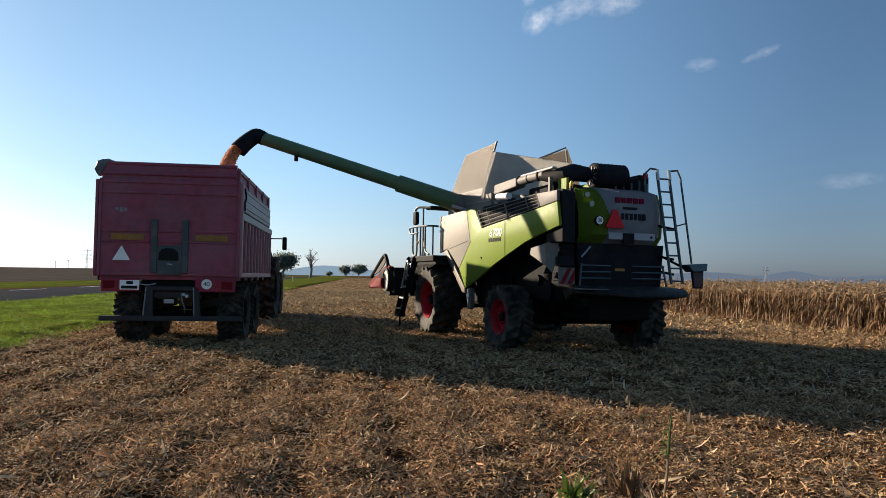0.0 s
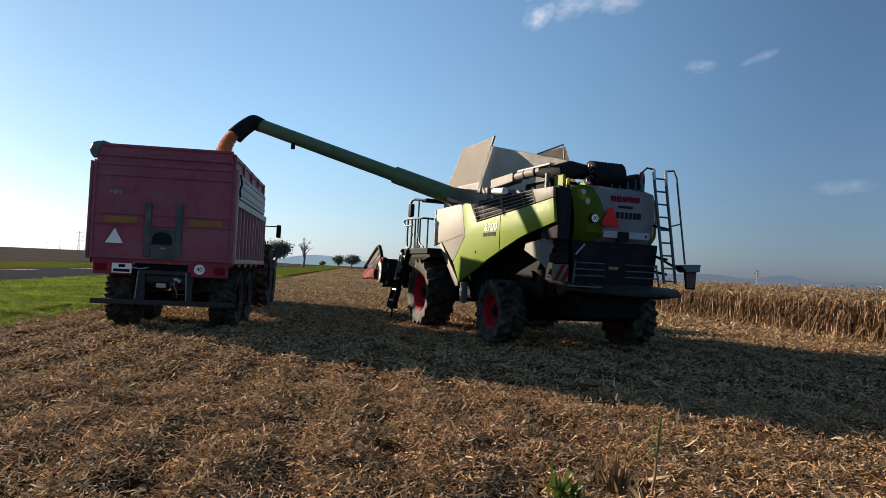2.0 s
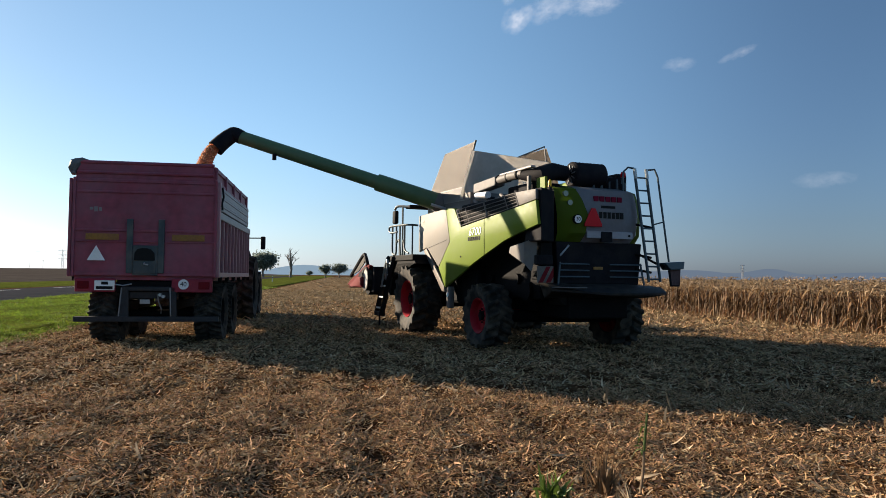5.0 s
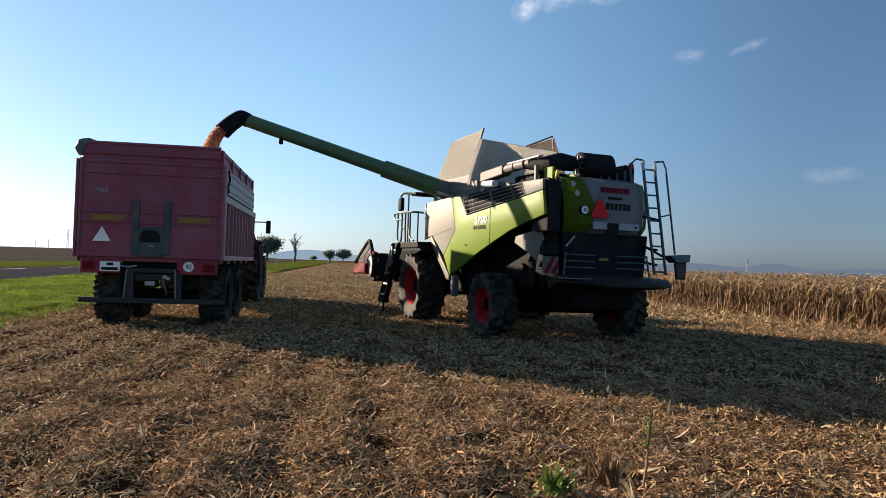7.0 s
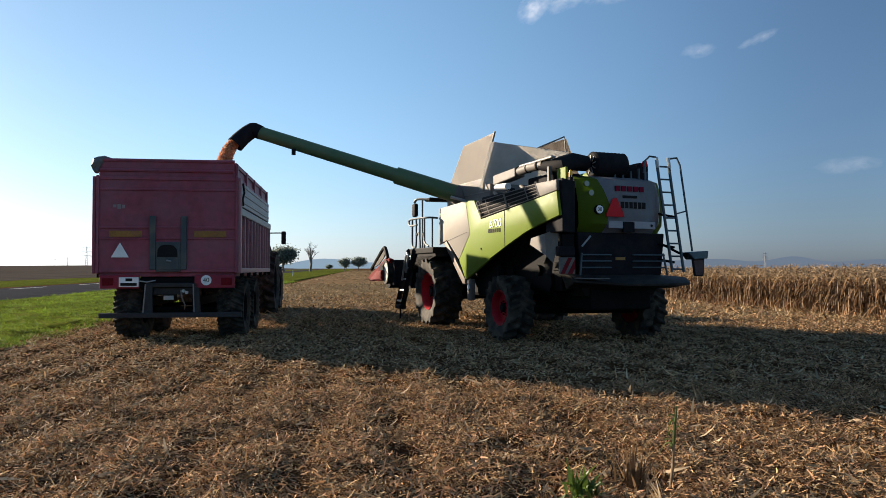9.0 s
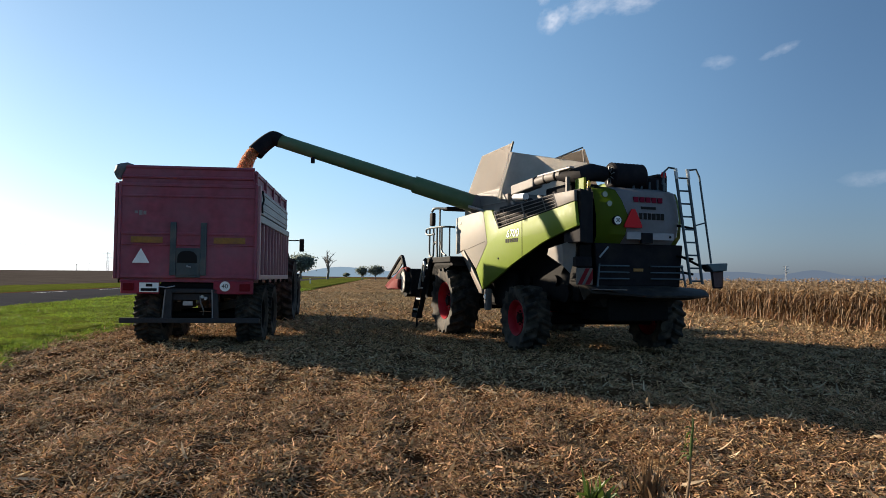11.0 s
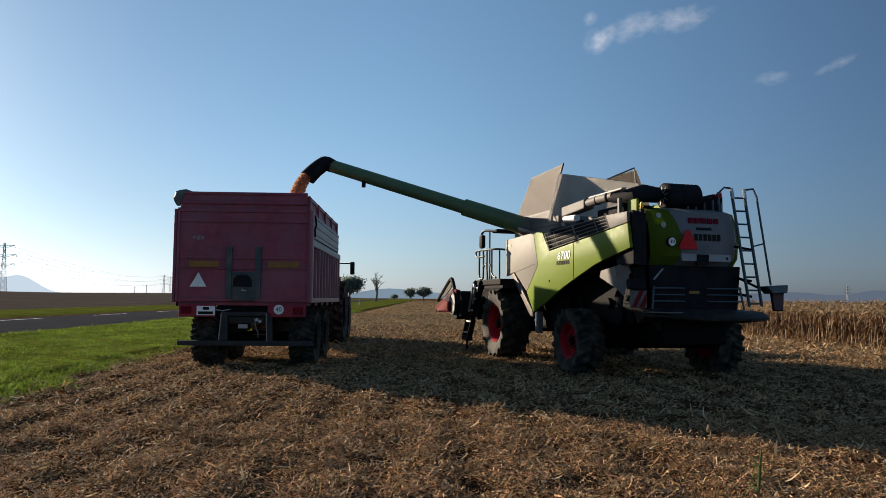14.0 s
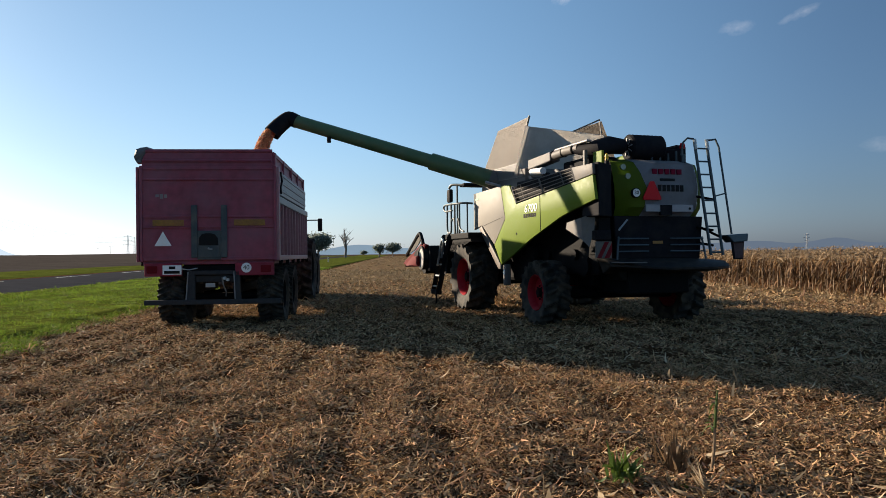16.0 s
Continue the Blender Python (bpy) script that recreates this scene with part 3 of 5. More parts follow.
def hood_piece(lefts, rights, material, name, label):
    """A curved plate of the rear hood between two edge lines, rounded at the corners."""
    o = bmesh.new()
    rows = []
    for z, back, a, b in zip(HOOD_Z, HOOD_BACK, lefts, rights):
        xs = [a + (b - a) * k / 6 for k in range(7)]
        rows.append([o.verts.new((x, back + 0.17 * abs(x / 0.9) ** 4, z)) for x in xs])
    for a, b in zip(rows, rows[1:]):
        for i in range(6):
            o.faces.new((a[i], a[i + 1], b[i + 1], b[i]))
    bmesh.ops.solidify(o, geom=o.faces[:], thickness=-0.04)
    bmesh.ops.recalc_face_normals(o, faces=o.faces[:])
    return part(name, o, material, combine, label, smooth=True)


edge_l, seam_l = (-0.80, -0.83, -0.85, -0.86, -0.86, -0.83), (-0.36, -0.33, -0.30, -0.40, -0.49, -0.52)
seam_r, edge_r = (0.76, 0.82, 0.86, 0.84, 0.80, 0.77), (1.00, 1.08, 1.07, 0.98, 0.90, 0.86)
hood_piece(edge_l, seam_l, GREEN, "hood_side", "lime green hood side")
hood_piece([x + 0.004 for x in seam_l], [x - 0.004 for x in seam_r], HOODGREY, "hood_middle", "grey hood panel")
hood_piece(seam_r, edge_r, GREEN, "hood_side", "lime green hood side")
part("hood_top", box(-0.78, 0.72, 0.28, 1.0, 2.90, 2.96, 0.02), BLACK, combine)
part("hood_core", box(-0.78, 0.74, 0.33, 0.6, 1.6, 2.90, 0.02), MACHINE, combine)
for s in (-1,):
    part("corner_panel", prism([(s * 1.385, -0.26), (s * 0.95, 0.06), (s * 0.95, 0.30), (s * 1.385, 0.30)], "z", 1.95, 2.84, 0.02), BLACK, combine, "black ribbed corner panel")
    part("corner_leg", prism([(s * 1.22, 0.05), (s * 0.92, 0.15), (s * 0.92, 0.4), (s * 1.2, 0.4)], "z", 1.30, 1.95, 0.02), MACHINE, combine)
BRAND = mat("dull_red_print", (0.16, 0.008, 0.026), 0.75, vary=0.1, spec=0.05)
for i in range(5):
    part("brand_block", box(-0.16 + i * 0.124, -0.072 + i * 0.124, -0.002 + 0.02, 0.05, 2.695, 2.785, 0.0), BRAND, combine, "dull red brand block")
part("subtitle_bar", box(-0.02, 0.28, 0.012, 0.03, 2.575, 2.62, 0), SIGNBLACK, combine)
for i in range(6):
    part("name_block", box(-0.07 + i * 0.090, -0.008 + i * 0.090, -0.006, 0.02, 2.395, 2.505, 0), SIGNBLACK, combine, "black name block")
tri = part("reflector_triangle", prism([(-0.39, 2.24), (-0.03, 2.24), (-0.03, 2.28), (-0.17, 2.56), (-0.25, 2.56), (-0.39, 2.28)], "y", -0.035, -0.02, 0.004), SIGNRED, combine, "red slow vehicle triangle")
part("disc_ring", tube([(-0.51, -0.012, 2.36), (-0.51, 0.05, 2.36)], 0.084, 24), SIGNBLACK, combine)
sign = part("speed_disc", tube([(-0.51, -0.016, 2.36), (-0.51, 0.03, 2.36)], 0.070, 24), SIGNWHITE, combine, "white disc with black 30")
letters("30", 0.09, pose(-0.51, -0.020, 2.36, 90, 0, 0), SIGNBLACK, sign, "numerals")
for x, z in ((-0.625, 2.65), (-0.69, 2.81)):
    part("round_lamp", tube([(x, 0.045 + (z - 2.6) * 0.25, z), (x, 0.16, z)], 0.05, 16), LAMP, combine)
part("plate_recess", box(-0.02, 0.21, -0.005, 0.06, 1.98, 2.16, 0.006), BLACK, combine)
# small round black dot on the lower band
part("black_dot", tube([(0.58, 0.005, 2.10), (0.58, 0.03, 2.10)], 0.022, 12), SIGNBLACK, combine)
part("lower_band", box(-0.31, 0.66, 0.015, 0.06, 2.04, 2.165, 0.008), HOODGREY, combine, "light grey band")

# straw outlet: dark hood, rails, spreader plate
part("outlet_hood", prism([(-0.82, 1.22), (0.88, 1.22), (0.95, 1.97), (-0.86, 1.97)], "y", 0.14, 0.5, 0.02), BLACK, combine, "black straw outlet hood")
for s in (-1, 1):
    for z in (1.36, 1.47, 1.58):
        part("rail", tube([(s * 0.86, 0.02, z), (s * 0.22, 0.08, z)], 0.014, 6), DARKSTEEL, combine)
    part("rail_post", tube([(s * 0.90, 0.0, 1.22), (s * 0.84, 0.04, 1.61)], 0.018, 6), DARKSTEEL, combine)
part("type_plate", box(-0.10, 0.10, 0.125, 0.14, 1.49, 1.54, 0.002), YELLOW, combine, "small yellow plate")
part("brace", tube([(-0.86, 0.0, 1.72), (-0.70, -0.02, 1.90)], 0.016, 6), STEEL, combine)
SPREAD = mat("worn_dark_spreader_steel", (0.016, 0.015, 0.016), 0.6, vary=0.35, scale=7, dust=0.12, spec=0.2)
tray = bmesh.new()
ribs = []
for i in range(25):
    x = -1.10 + 2.40 * i / 24
    e = abs((x - 0.1) / 1.2)
    reach = 0.50 * (1 - 0.75 * e ** 3.0)
    top = 1.25 - 0.06 * max(0.0, x - 0.5)
    lip = 1.085 + 0.07 * max(0.0, -x - 0.2)
    ribs.append([tray.verts.new(p) for p in ((x, 0.30, top), (x, 0.02, top - 0.02), (x, -reach * 0.7, (top + lip * 2) / 3), (x, -reach, lip), (x, -reach + 0.01, lip - 0.035),
                                             (x * 0.94, -reach * 0.5 + 0.05, lip - 0.10 * (1 - 0.4 * e)), (x * 0.9, 0.30, 0.98))])
for p, q in zip(ribs, ribs[1:]):
    for k in range(6):
        tray.faces.new((p[k], q[k], q[k + 1], p[k + 1]))
    tray.faces.new((p[6], q[6], q[0], p[0]))
tray.faces.new(ribs[0]), tray.faces.new(ribs[-1])
bmesh.ops.recalc_face_normals(tray, faces=tray.faces[:])
part("spreader_plate", tray, SPREAD, combine, "dark straw spreader tray with a worn lip", smooth=True)
# black sheet added to paint the shaded void below the tray
part("spreader_shade_sheet", prism([(-0.7, 0.86), (0.7, 0.86), (0.9, 1.10), (-0.85, 1.10)], "y", 0.15, 0.6, 0.02), SIGNBLACK, combine)
part("spreader_lip", prism([(-1.10, -0.14), (-0.95, -0.36), (-0.62, -0.47), (-0.70, -0.36), (-0.9, -0.14)], "z", 1.165, 1.185, 0.006), GREY, combine, "worn grey lip plate")

# engine deck
part("deck", box(-1.40, 1.15, 0.5, 3.0, 2.70, 2.82, 0.03), BLACK, combine)
drum = lathe([(-0.34, 0.02), (-0.34, 0.20), (-0.31, 0.235)] + [(-0.29 + 0.04 * i, 0.235 if i % 2 else 0.227) for i in range(15)] + [(0.31, 0.235), (0.34, 0.20), (0.34, 0.02)], 32)
part("air_cleaner", drum, BLACK, combine, "ribbed black air cleaner drum", smooth=True).matrix_local = pose(0.02, 0.55, 3.22)
part("air_duct", tube([(-0.40, 0.60, 3.24), (-0.70, 0.55, 3.25), (-0.95, 0.50, 3.17), (-1.02, 0.72, 3.18), (-1.08, 1.0, 3.22)], [0.14, 0.16, 0.16, 0.12, 0.09], 16), BLACK, combine, smooth=True)
part("duct_pipe", tube([(-1.08, 0.9, 3.23), (-1.10, 1.35, 3.24), (-1.10, 1.9, 3.22)], 0.085, 16), GREY, combine, "grey round duct", smooth=True)
part("pipe_shield", box(-1.16, -1.06, 0.5, 1.75, 3.29, 3.33, 0.015), LIGHTGREY, combine, "bright pipe shield")
part("duct_bracket", box(-1.18, -1.12, 0.55, 0.62, 2.82, 3.15, 0.01), GREY, combine)
part("duct_panel", box(-1.05, -1.0, 0.2, 0.5, 2.84, 3.10, 0.01), GREEN, combine)
for y in (1.05, 1.45, 1.85):
    part("pipe_clamp", tube([(-1.095, y, 3.235), (-1.10, y + 0.03, 3.235)], 0.095, 16), MACHINE, combine)
part("cover_trim", tube([(-1.235, 3.30, 3.24), (-1.10, 2.965, 4.21)], 0.022, 6), GREY, combine)
part("intake_box", prism([(1.85, 3.30), (2.86, 3.26), (2.86, 3.06), (1.85, 3.12)], "x", -1.20, -0.98, 0.02), GREY, combine, "grey intake box")
for i, (x, y, sx, sy, z) in enumerate(((0.55, 0.7, 0.16, 0.22, 3.22), (0.78, 0.8, 0.12, 0.3, 3.30), (0.3, 1.2, 0.3, 0.3, 3.18), (0.9, 1.4, 0.2, 0.4, 3.15), (-0.6, 1.4, 0.3, 0.5, 3.1))):
    part("engine_cover", box(x - sx, x + sx, y - sy, y + sy, 2.80, z, 0.04), BLACK if i != 2 else GREEN, combine)
part("amber_beacon", lathe([(-0.01, 0.001), (-0.01, 0.032), (0.06, 0.032), (0.10, 0.024), (0.12, 0.001)], 20), ORANGE, combine, "amber beacon").matrix_local = pose(-1.00, 0.12, 2.92, 0, -90, 0)
part("beacon_bracket", box(-1.03, -0.97, 0.09, 0.15, 2.80, 2.94, 0.005), BLACK, combine)
part("red_lamp", lathe([(-0.01, 0.001), (-0.01, 0.045), (0.05, 0.05), (0.09, 0.035), (0.10, 0.001)], 16), SIGNRED, combine, "small red lamp").matrix_local = pose(0.62, 0.25, 3.20, 0, -90, 0)
part("lamp_stem", tube([(0.62, 0.25, 2.90), (0.62, 0.25, 3.20)], 0.016, 6), DARKSTEEL, combine)
for k in range(9):
    a = k * math.tau / 9
    part("intake_fin", box(-0.352, -0.338, -0.008, 0.008, 0.06, 0.17, 0), LIGHTGREY, combine).matrix_local = pose(0.02, 0.55, 3.22, math.degrees(a), 0, 0)
part("exhaust", tube([(0.5, 1.5, 2.8), (0.5, 1.5, 3.32)], 0.09, 14), MACHINE, combine)
for i in range(5):
    part("deck_post", tube([(0.1 + i * 0.17, 0.42, 2.95), (0.1 + i * 0.17, 0.42, 3.12 + 0.05 * (i % 2))], 0.02, 6), DARKSTEEL, combine)
for i in range(4):
    part("engine_pipe", tube([(-1.25, 0.7 + i * 0.6, 2.80), (-1.22, 0.95 + i * 0.6, 2.90), (-1.0, 1.3 + i * 0.5, 2.92)], 0.035, 8), GREY if i % 2 else BLACK, combine)
part("white_tank", tube([(-1.25, 2.05, 2.95), (-1.25, 2.55, 2.98)], 0.07, 14), SIGNWHITE, combine, "small white reservoir", smooth=True)

# grain tank and its open covers
tank = prism([(-1.20, 2.70), (1.20, 2.70), (1.20, 3.12), (-1.20, 3.12)], "y", 3.0, 5.5, 0.02)
part("grain_tank", tank, GREY, combine, "grey grain tank")
def plate(name, quad, thick, material, label):
    o = bmesh.new()
    vs = [o.verts.new(p) for p in quad]
    o.faces.new(vs)
    bmesh.ops.solidify(o, geom=o.faces[:], thickness=thick)
    bmesh.ops.recalc_face_normals(o, faces=o.faces[:])
    bmesh.ops.bevel(o, geom=o.edges[:], offset=0.008, segments=1, affect="EDGES")
    return part(name, o, material, combine, label)
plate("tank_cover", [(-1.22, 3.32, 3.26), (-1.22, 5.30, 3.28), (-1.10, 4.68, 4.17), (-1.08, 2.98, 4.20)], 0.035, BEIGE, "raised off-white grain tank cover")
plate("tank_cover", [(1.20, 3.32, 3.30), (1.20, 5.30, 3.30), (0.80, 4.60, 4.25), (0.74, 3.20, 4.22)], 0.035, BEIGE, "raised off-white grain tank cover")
plate("tank_rear_cover", [(-1.30, 3.34, 3.0), (0.90, 3.34, 3.0), (0.69, 3.0, 3.88), (-1.19, 2.97, 3.99)], 0.03, PALE, "pale grey raised rear tank cover")
plate("tank_front_cover", [(-1.10, 5.45, 3.10), (1.10, 5.45, 3.10), (0.75, 5.6, 3.75), (-0.9, 5.6, 3.75)], 0.03, GREY, "grey raised front tank cover")
plate("cover_skirt", [(-1.23, 3.32, 3.26), (-1.23, 5.2, 3.27), (-1.22, 4.6, 2.98), (-1.22, 3.02, 2.95)], 0.03, LIGHTGREY, "lower cover edge")
part("cover_rail", tube([(0.70, 3.14, 3.3), (0.72, 3.10, 3.62), (0.80, 3.1, 3.62), (0.80, 3.1, 3.3)], 0.02, 6), DARKSTEEL, combine)
part("cover_edge", tube([(0.0, 3.14, 3.95), (0.66, 3.15, 4.24), (0.72, 3.15, 3.78)], 0.022, 6), GREY, combine)

# unloading auger, swung out over the trailer
def loc(x, y, z):
    return CM.inverted() @ Vector((x, y, z))
base, elbow = loc(1.42, 16.2, 2.95), loc(-3.55, 17.0, 4.59)
run = (elbow - base).normalized()
part("auger_sleeve", tube([base + run * 0.25, base.lerp(elbow, 0.34)], [0.205, 0.20], 24), AUGER, combine, "green lower auger sleeve", smooth=True)
part("auger_collar", tube([base.lerp(elbow, 0.335), base.lerp(elbow, 0.343)], 0.195, 24), AUGER, combine, smooth=True)
part("auger_tube", tube([base.lerp(elbow, 0.30), elbow], [0.16, 0.155], 24), AUGER, combine, "green unloading auger tube", smooth=True)
down = loc(-4.09, 16.87, 4.27)
mid = elbow + run * 0.22 + Vector((0, 0, 0.02))
part("spout", tube(bend([elbow - run * 0.05, elbow + run * 0.12 + Vector((0, 0, 0.02)), mid + Vector((0, 0, -0.05)), mid.lerp(down, 0.55), down], 3), [0.165 + 0.035 * k / 12 for k in range(13)], 20, cap=False), BLACK, combine, "black rubber auger spout", smooth=True)
part("auger_root", tube([loc(2.1, 16.3, 2.64), loc(1.75, 16.3, 2.84), base, base + run * 0.35], [0.25, 0.25, 0.24, 0.22], 20), GREY, combine, "grey auger swivel", smooth=True)
part("auger_lamp", tube([loc(-2.70, 16.75, 4.16), loc(-2.70, 16.75, 4.02)], 0.05, 10), BLACK, combine)
part("auger_ram", tube([loc(1.9, 16.0, 2.70), loc(0.95, 15.95, 2.96)], 0.035, 8), STEEL, combine)

# cab, platform, rails, mirror, steps
part("cab", prism([(5.5, 1.85), (6.5, 1.75), (6.65, 2.6), (6.4, 3.02), (5.5, 3.02)], "x", -0.70, 0.95, 0.04), GLASS, combine, "dark glazed cab", smooth=True)
part("cab_roof", box(-0.80, 1.05, 5.45, 6.6, 3.02, 3.16, 0.06), WHITE, combine, "off-white cab roof", smooth=True)
part("roof_visor", box(-1.62, -0.9, 5.60, 5.95, 2.98, 3.06, 0.03), BLACK, combine)
part("platform", box(-1.80, -0.8, 4.85, 6.55, 1.70, 1.84, 0.02), MACHINE, combine, "black access platform")
part("wheel_guard", prism([(4.75, 1.62), (6.5, 1.62), (6.65, 1.25), (6.75, 0.85), (6.62, 0.85), (6.45, 1.25), (6.3, 1.72), (4.85, 1.72)], "x", -1.76, -1.1, 0.015), MACHINE, combine)
def rail(pts, r=0.024):
    part("handrail", tube(bend(pts), r, 8), RAIL, combine)
rail([(-1.47, 5.42, 2.55), (-1.62, 5.44, 2.56), (-1.75, 5.60, 2.56), (-1.75, 6.63, 2.58), (-1.75, 6.78, 2.50), (-1.75, 6.63, 2.42), (-1.75, 6.13, 2.42)])
rail([(-1.75, 6.50, 2.58), (-1.75, 6.50, 1.95), (-1.75, 6.33, 1.87), (-1.75, 6.20, 1.95), (-1.75, 6.20, 2.58)])
rail([(-1.75, 5.93, 1.83), (-1.75, 5.93, 2.58)])
rail([(-1.75, 5.73, 1.83), (-1.75, 5.73, 3.0)], 0.022)
rail([(-1.75, 5.58, 1.83), (-1.75, 5.58, 2.58)])
rail([(-1.60, 5.44, 1.83), (-1.60, 5.44, 2.56)], 0.020)
rail([(-1.75, 6.20, 2.15), (-1.75, 5.98, 2.2), (-1.75, 5.88, 1.83)])
rail([(-1.75, 5.68, 2.2), (-1.75, 5.53, 1.95), (-1.75, 5.28, 1.87)])
rail([(-1.6, 5.75, 3.02), (-1.75, 6.1, 3.05), (-1.78, 6.25, 2.98)], 0.03)
part("mirror", box(-1.83, -1.72, 6.10, 6.32, 2.62, 2.95, 0.04), BLACK, combine, "black wing mirror", smooth=True)
steps = empty("access_ladder", combine)
for y0, y1 in ((6.15, 7.40), (6.62, 7.85)):
    part("stringer", tube([(-1.80, y0, 1.80), (-1.72, y1, 0.35)], 0.07, 4), BLACK, steps)
for i in range(5):
    k = 0.1 + 0.2 * i
    y, z = 6.32 + 1.23 * k, 1.80 - 1.45 * k
    # light steel colour paints the treads as lit
    part("tread", box(-1.80, -1.64, y - 0.10, y + 0.24, z - 0.02, z + 0.02, 0.004), STEEL, steps)
part("ladder_foot", box(-1.80, -1.64, 7.36, 7.84, 0.28, 0.40, 0.02), BLACK, steps)
part("ladder_pin", tube([(-1.72, 7.6, 0.02), (-1.72, 7.6, 0.3)], 0.025, 8), BLACK, steps)
# bright steel paints in the sunlit look of this rail
part("ladder_rail", tube([(-1.84, 6.75, 1.25), (-1.86, 6.52, 1.66), (-1.84, 6.62, 1.74), (-1.84, 6.75, 1.66), (-1.82, 7.15, 1.05)], 0.028, 8), STEEL, steps, "hand rail in bright steel, painted as lit")

# rear ladder with its hand rail, holder box and hanging board
ladder = empty("rear_ladder", combine)
A0, A1 = Vector((0.70, 0.03, 3.33)), Vector((0.99, -0.02, 1.28))
B0, B1 = Vector((0.945, 0.02, 3.33)), Vector((1.235, -0.03, 1.28))
for a, b in ((A0, A1), (B0, B1)):
    part("stringer", tube([a, b], 0.026, 8), DARKSTEEL, ladder)
    part("bright_end", tube([a + (b - a) * 0.0 + Vector((0, -0.012, 0)), a + (b - a) * 0.09 + Vector((0, -0.012, 0))], 0.030, 8), STEEL, ladder, "bright steel end")
for i in range(9):
    k = 0.08 + i * 0.112
    part("rung", tube([A0.lerp(A1, k), B0.lerp(B1, k)], 0.016, 8), DARKSTEEL, ladder)
part("handrail", tube([B0 + Vector((0, 0, -0.02)), B0 + Vector((0.20, 0, 0.01)), (1.20, 0.0, 3.2), (1.42, -0.04, 1.65)], 0.018, 8), DARKSTEEL, ladder)
part("handrail", tube([A0 + Vector((0, 0, 0.0)), A0 + Vector((-0.1, 0.05, 0.02)), (0.52, 0.10, 3.27), (0.50, 0.12, 3.05)], 0.018, 8), DARKSTEEL, ladder)
part("ladder_stay", tube([(1.09, 0, 2.32), (1.32, -0.02, 2.38)], 0.014, 6), DARKSTEEL, ladder)
for z in (2.30, 1.75, 1.48):
    part("ladder_bracket", tube([(0.72, 0.25, z + 0.06), (0.90, 0.06, z), (1.08, 0.03, z - 0.03)], 0.022, 8), MACHINE, ladder)
part("lamp_holder", prism([(1.28, 1.63), (1.74, 1.66), (1.72, 1.52), (1.42, 1.50)], "y", -0.10, 0.14, 0.015), DARKSTEEL, combine, "dark bracket box")
hung = part("hanging_board", prism([(1.44, 1.53), (1.72, 1.53), (1.70, 1.20), (1.49, 1.20)], "y", -0.01, 0.02, 0.008), BLACK, combine, "dark-framed faded board")
part("board_face", prism([(1.475, 1.50), (1.695, 1.50), (1.68, 1.225), (1.515, 1.225)], "y", -0.016, -0.011, 0.0), BOARDBACK, hung, "faded red-brown board face")
part("holder_arm", tube([(0.90, 0.15, 1.78), (1.2, 0.05, 1.62), (1.35, 0.0, 1.56)], 0.022, 8), MACHINE, combine)

# feeder house and maize header
part("feeder_house", prism([(5.9, 1.0), (5.9, 1.75), (8.0, 1.35), (8.0, 0.75)], "x", -0.75, 0.75, 0.03), MACHINE, combine, "dark feeder house")
header = thing("maize_header", CM @ pose(0.22, 0, 0), "red and black maize header carried in front of the combine", "maize header")
HRED = mat("worn_red_header_paint", (0.115, 0.007, 0.010), 0.7, vary=0.2, scale=6, dust=0.03, spec=0.04)
HOODGUARD = mat("dusty_black_sheet", (0.035, 0.033, 0.032), 0.7, vary=0.3, scale=6, dust=0.3, spec=0.1)
part("frame", box(-2.0, 2.0, 7.95, 8.35, 0.88, 1.58, 0.03), BLACK, header, "black header frame")
part("auger_trough", tube([(-1.98, 8.6, 1.05), (1.98, 8.6, 1.05)], 0.25, 16), MACHINE, header)
for s in (-1, 1):
    part("end_wheel", tube([(s * 2.02, 8.45, 1.25), (s * 2.10, 8.45, 1.25)], 0.30, 24), LIGHTGREY, header, "round grey end disc", smooth=True)
    part("end_tyre", lathe([(-0.06, 0.27), (-0.06, 0.33), (0.06, 0.33), (0.06, 0.27)], 24), RUBBER, header).matrix_local = pose(s * 2.06, 8.45, 1.25)
    shield = part("end_shield", prism([(8.05, 1.60), (8.56, 1.66), (9.3, 1.42), (10.25, 1.18), (10.55, 1.05), (9.7, 1.00), (9.0, 1.10), (8.45, 1.36)], "x", s * 1.98, s * 2.07, 0.02), HRED, header, "red end shield")
    # flat black plate in place of a recess, painting its shade
    part("shield_pocket", prism([(8.75, 1.52), (9.15, 1.42), (9.45, 1.15), (9.05, 1.20)], "x", s * 2.071, s * 2.078), BLACK, shield, "black plate painted for the shaded shield recess")
    part("end_arm", tube(bend([(s * 2.05, 10.15, 1.32), (s * 2.05, 9.4, 1.66), (s * 2.05, 8.82, 1.91), (s * 2.05, 8.62, 1.86), (s * 2.05, 8.42, 1.62)], 4), 0.055, 8), BLACK, header, "black fold-up arm")
    part("arm_guard", prism([(9.9, 1.36), (8.80, 1.86), (8.62, 1.80), (8.80, 1.66), (9.3, 1.46)], "x", s * 2.03, s * 2.06, 0.008), HOODGUARD, header, "dark sheet guard under the arm")
for i in range(6):
    x = -2.0 + 4.0 * i / 5
    part("snout", prism([(8.6, 1.30), (9.2, 1.30), (10.05, 1.02), (10.1, 0.97), (8.6, 1.0)], "x", x - 0.16, x + 0.16, 0.05), HRED, header, "red pointed snout", smooth=True)

# falling grain from the spout
n = 16000
t = rng.random(n) ** 0.8
ang, rad = rng.random(n) * math.tau, np.sqrt(rng.random(n)) * (0.15 + 0.05 * t)
sp = CM @ down
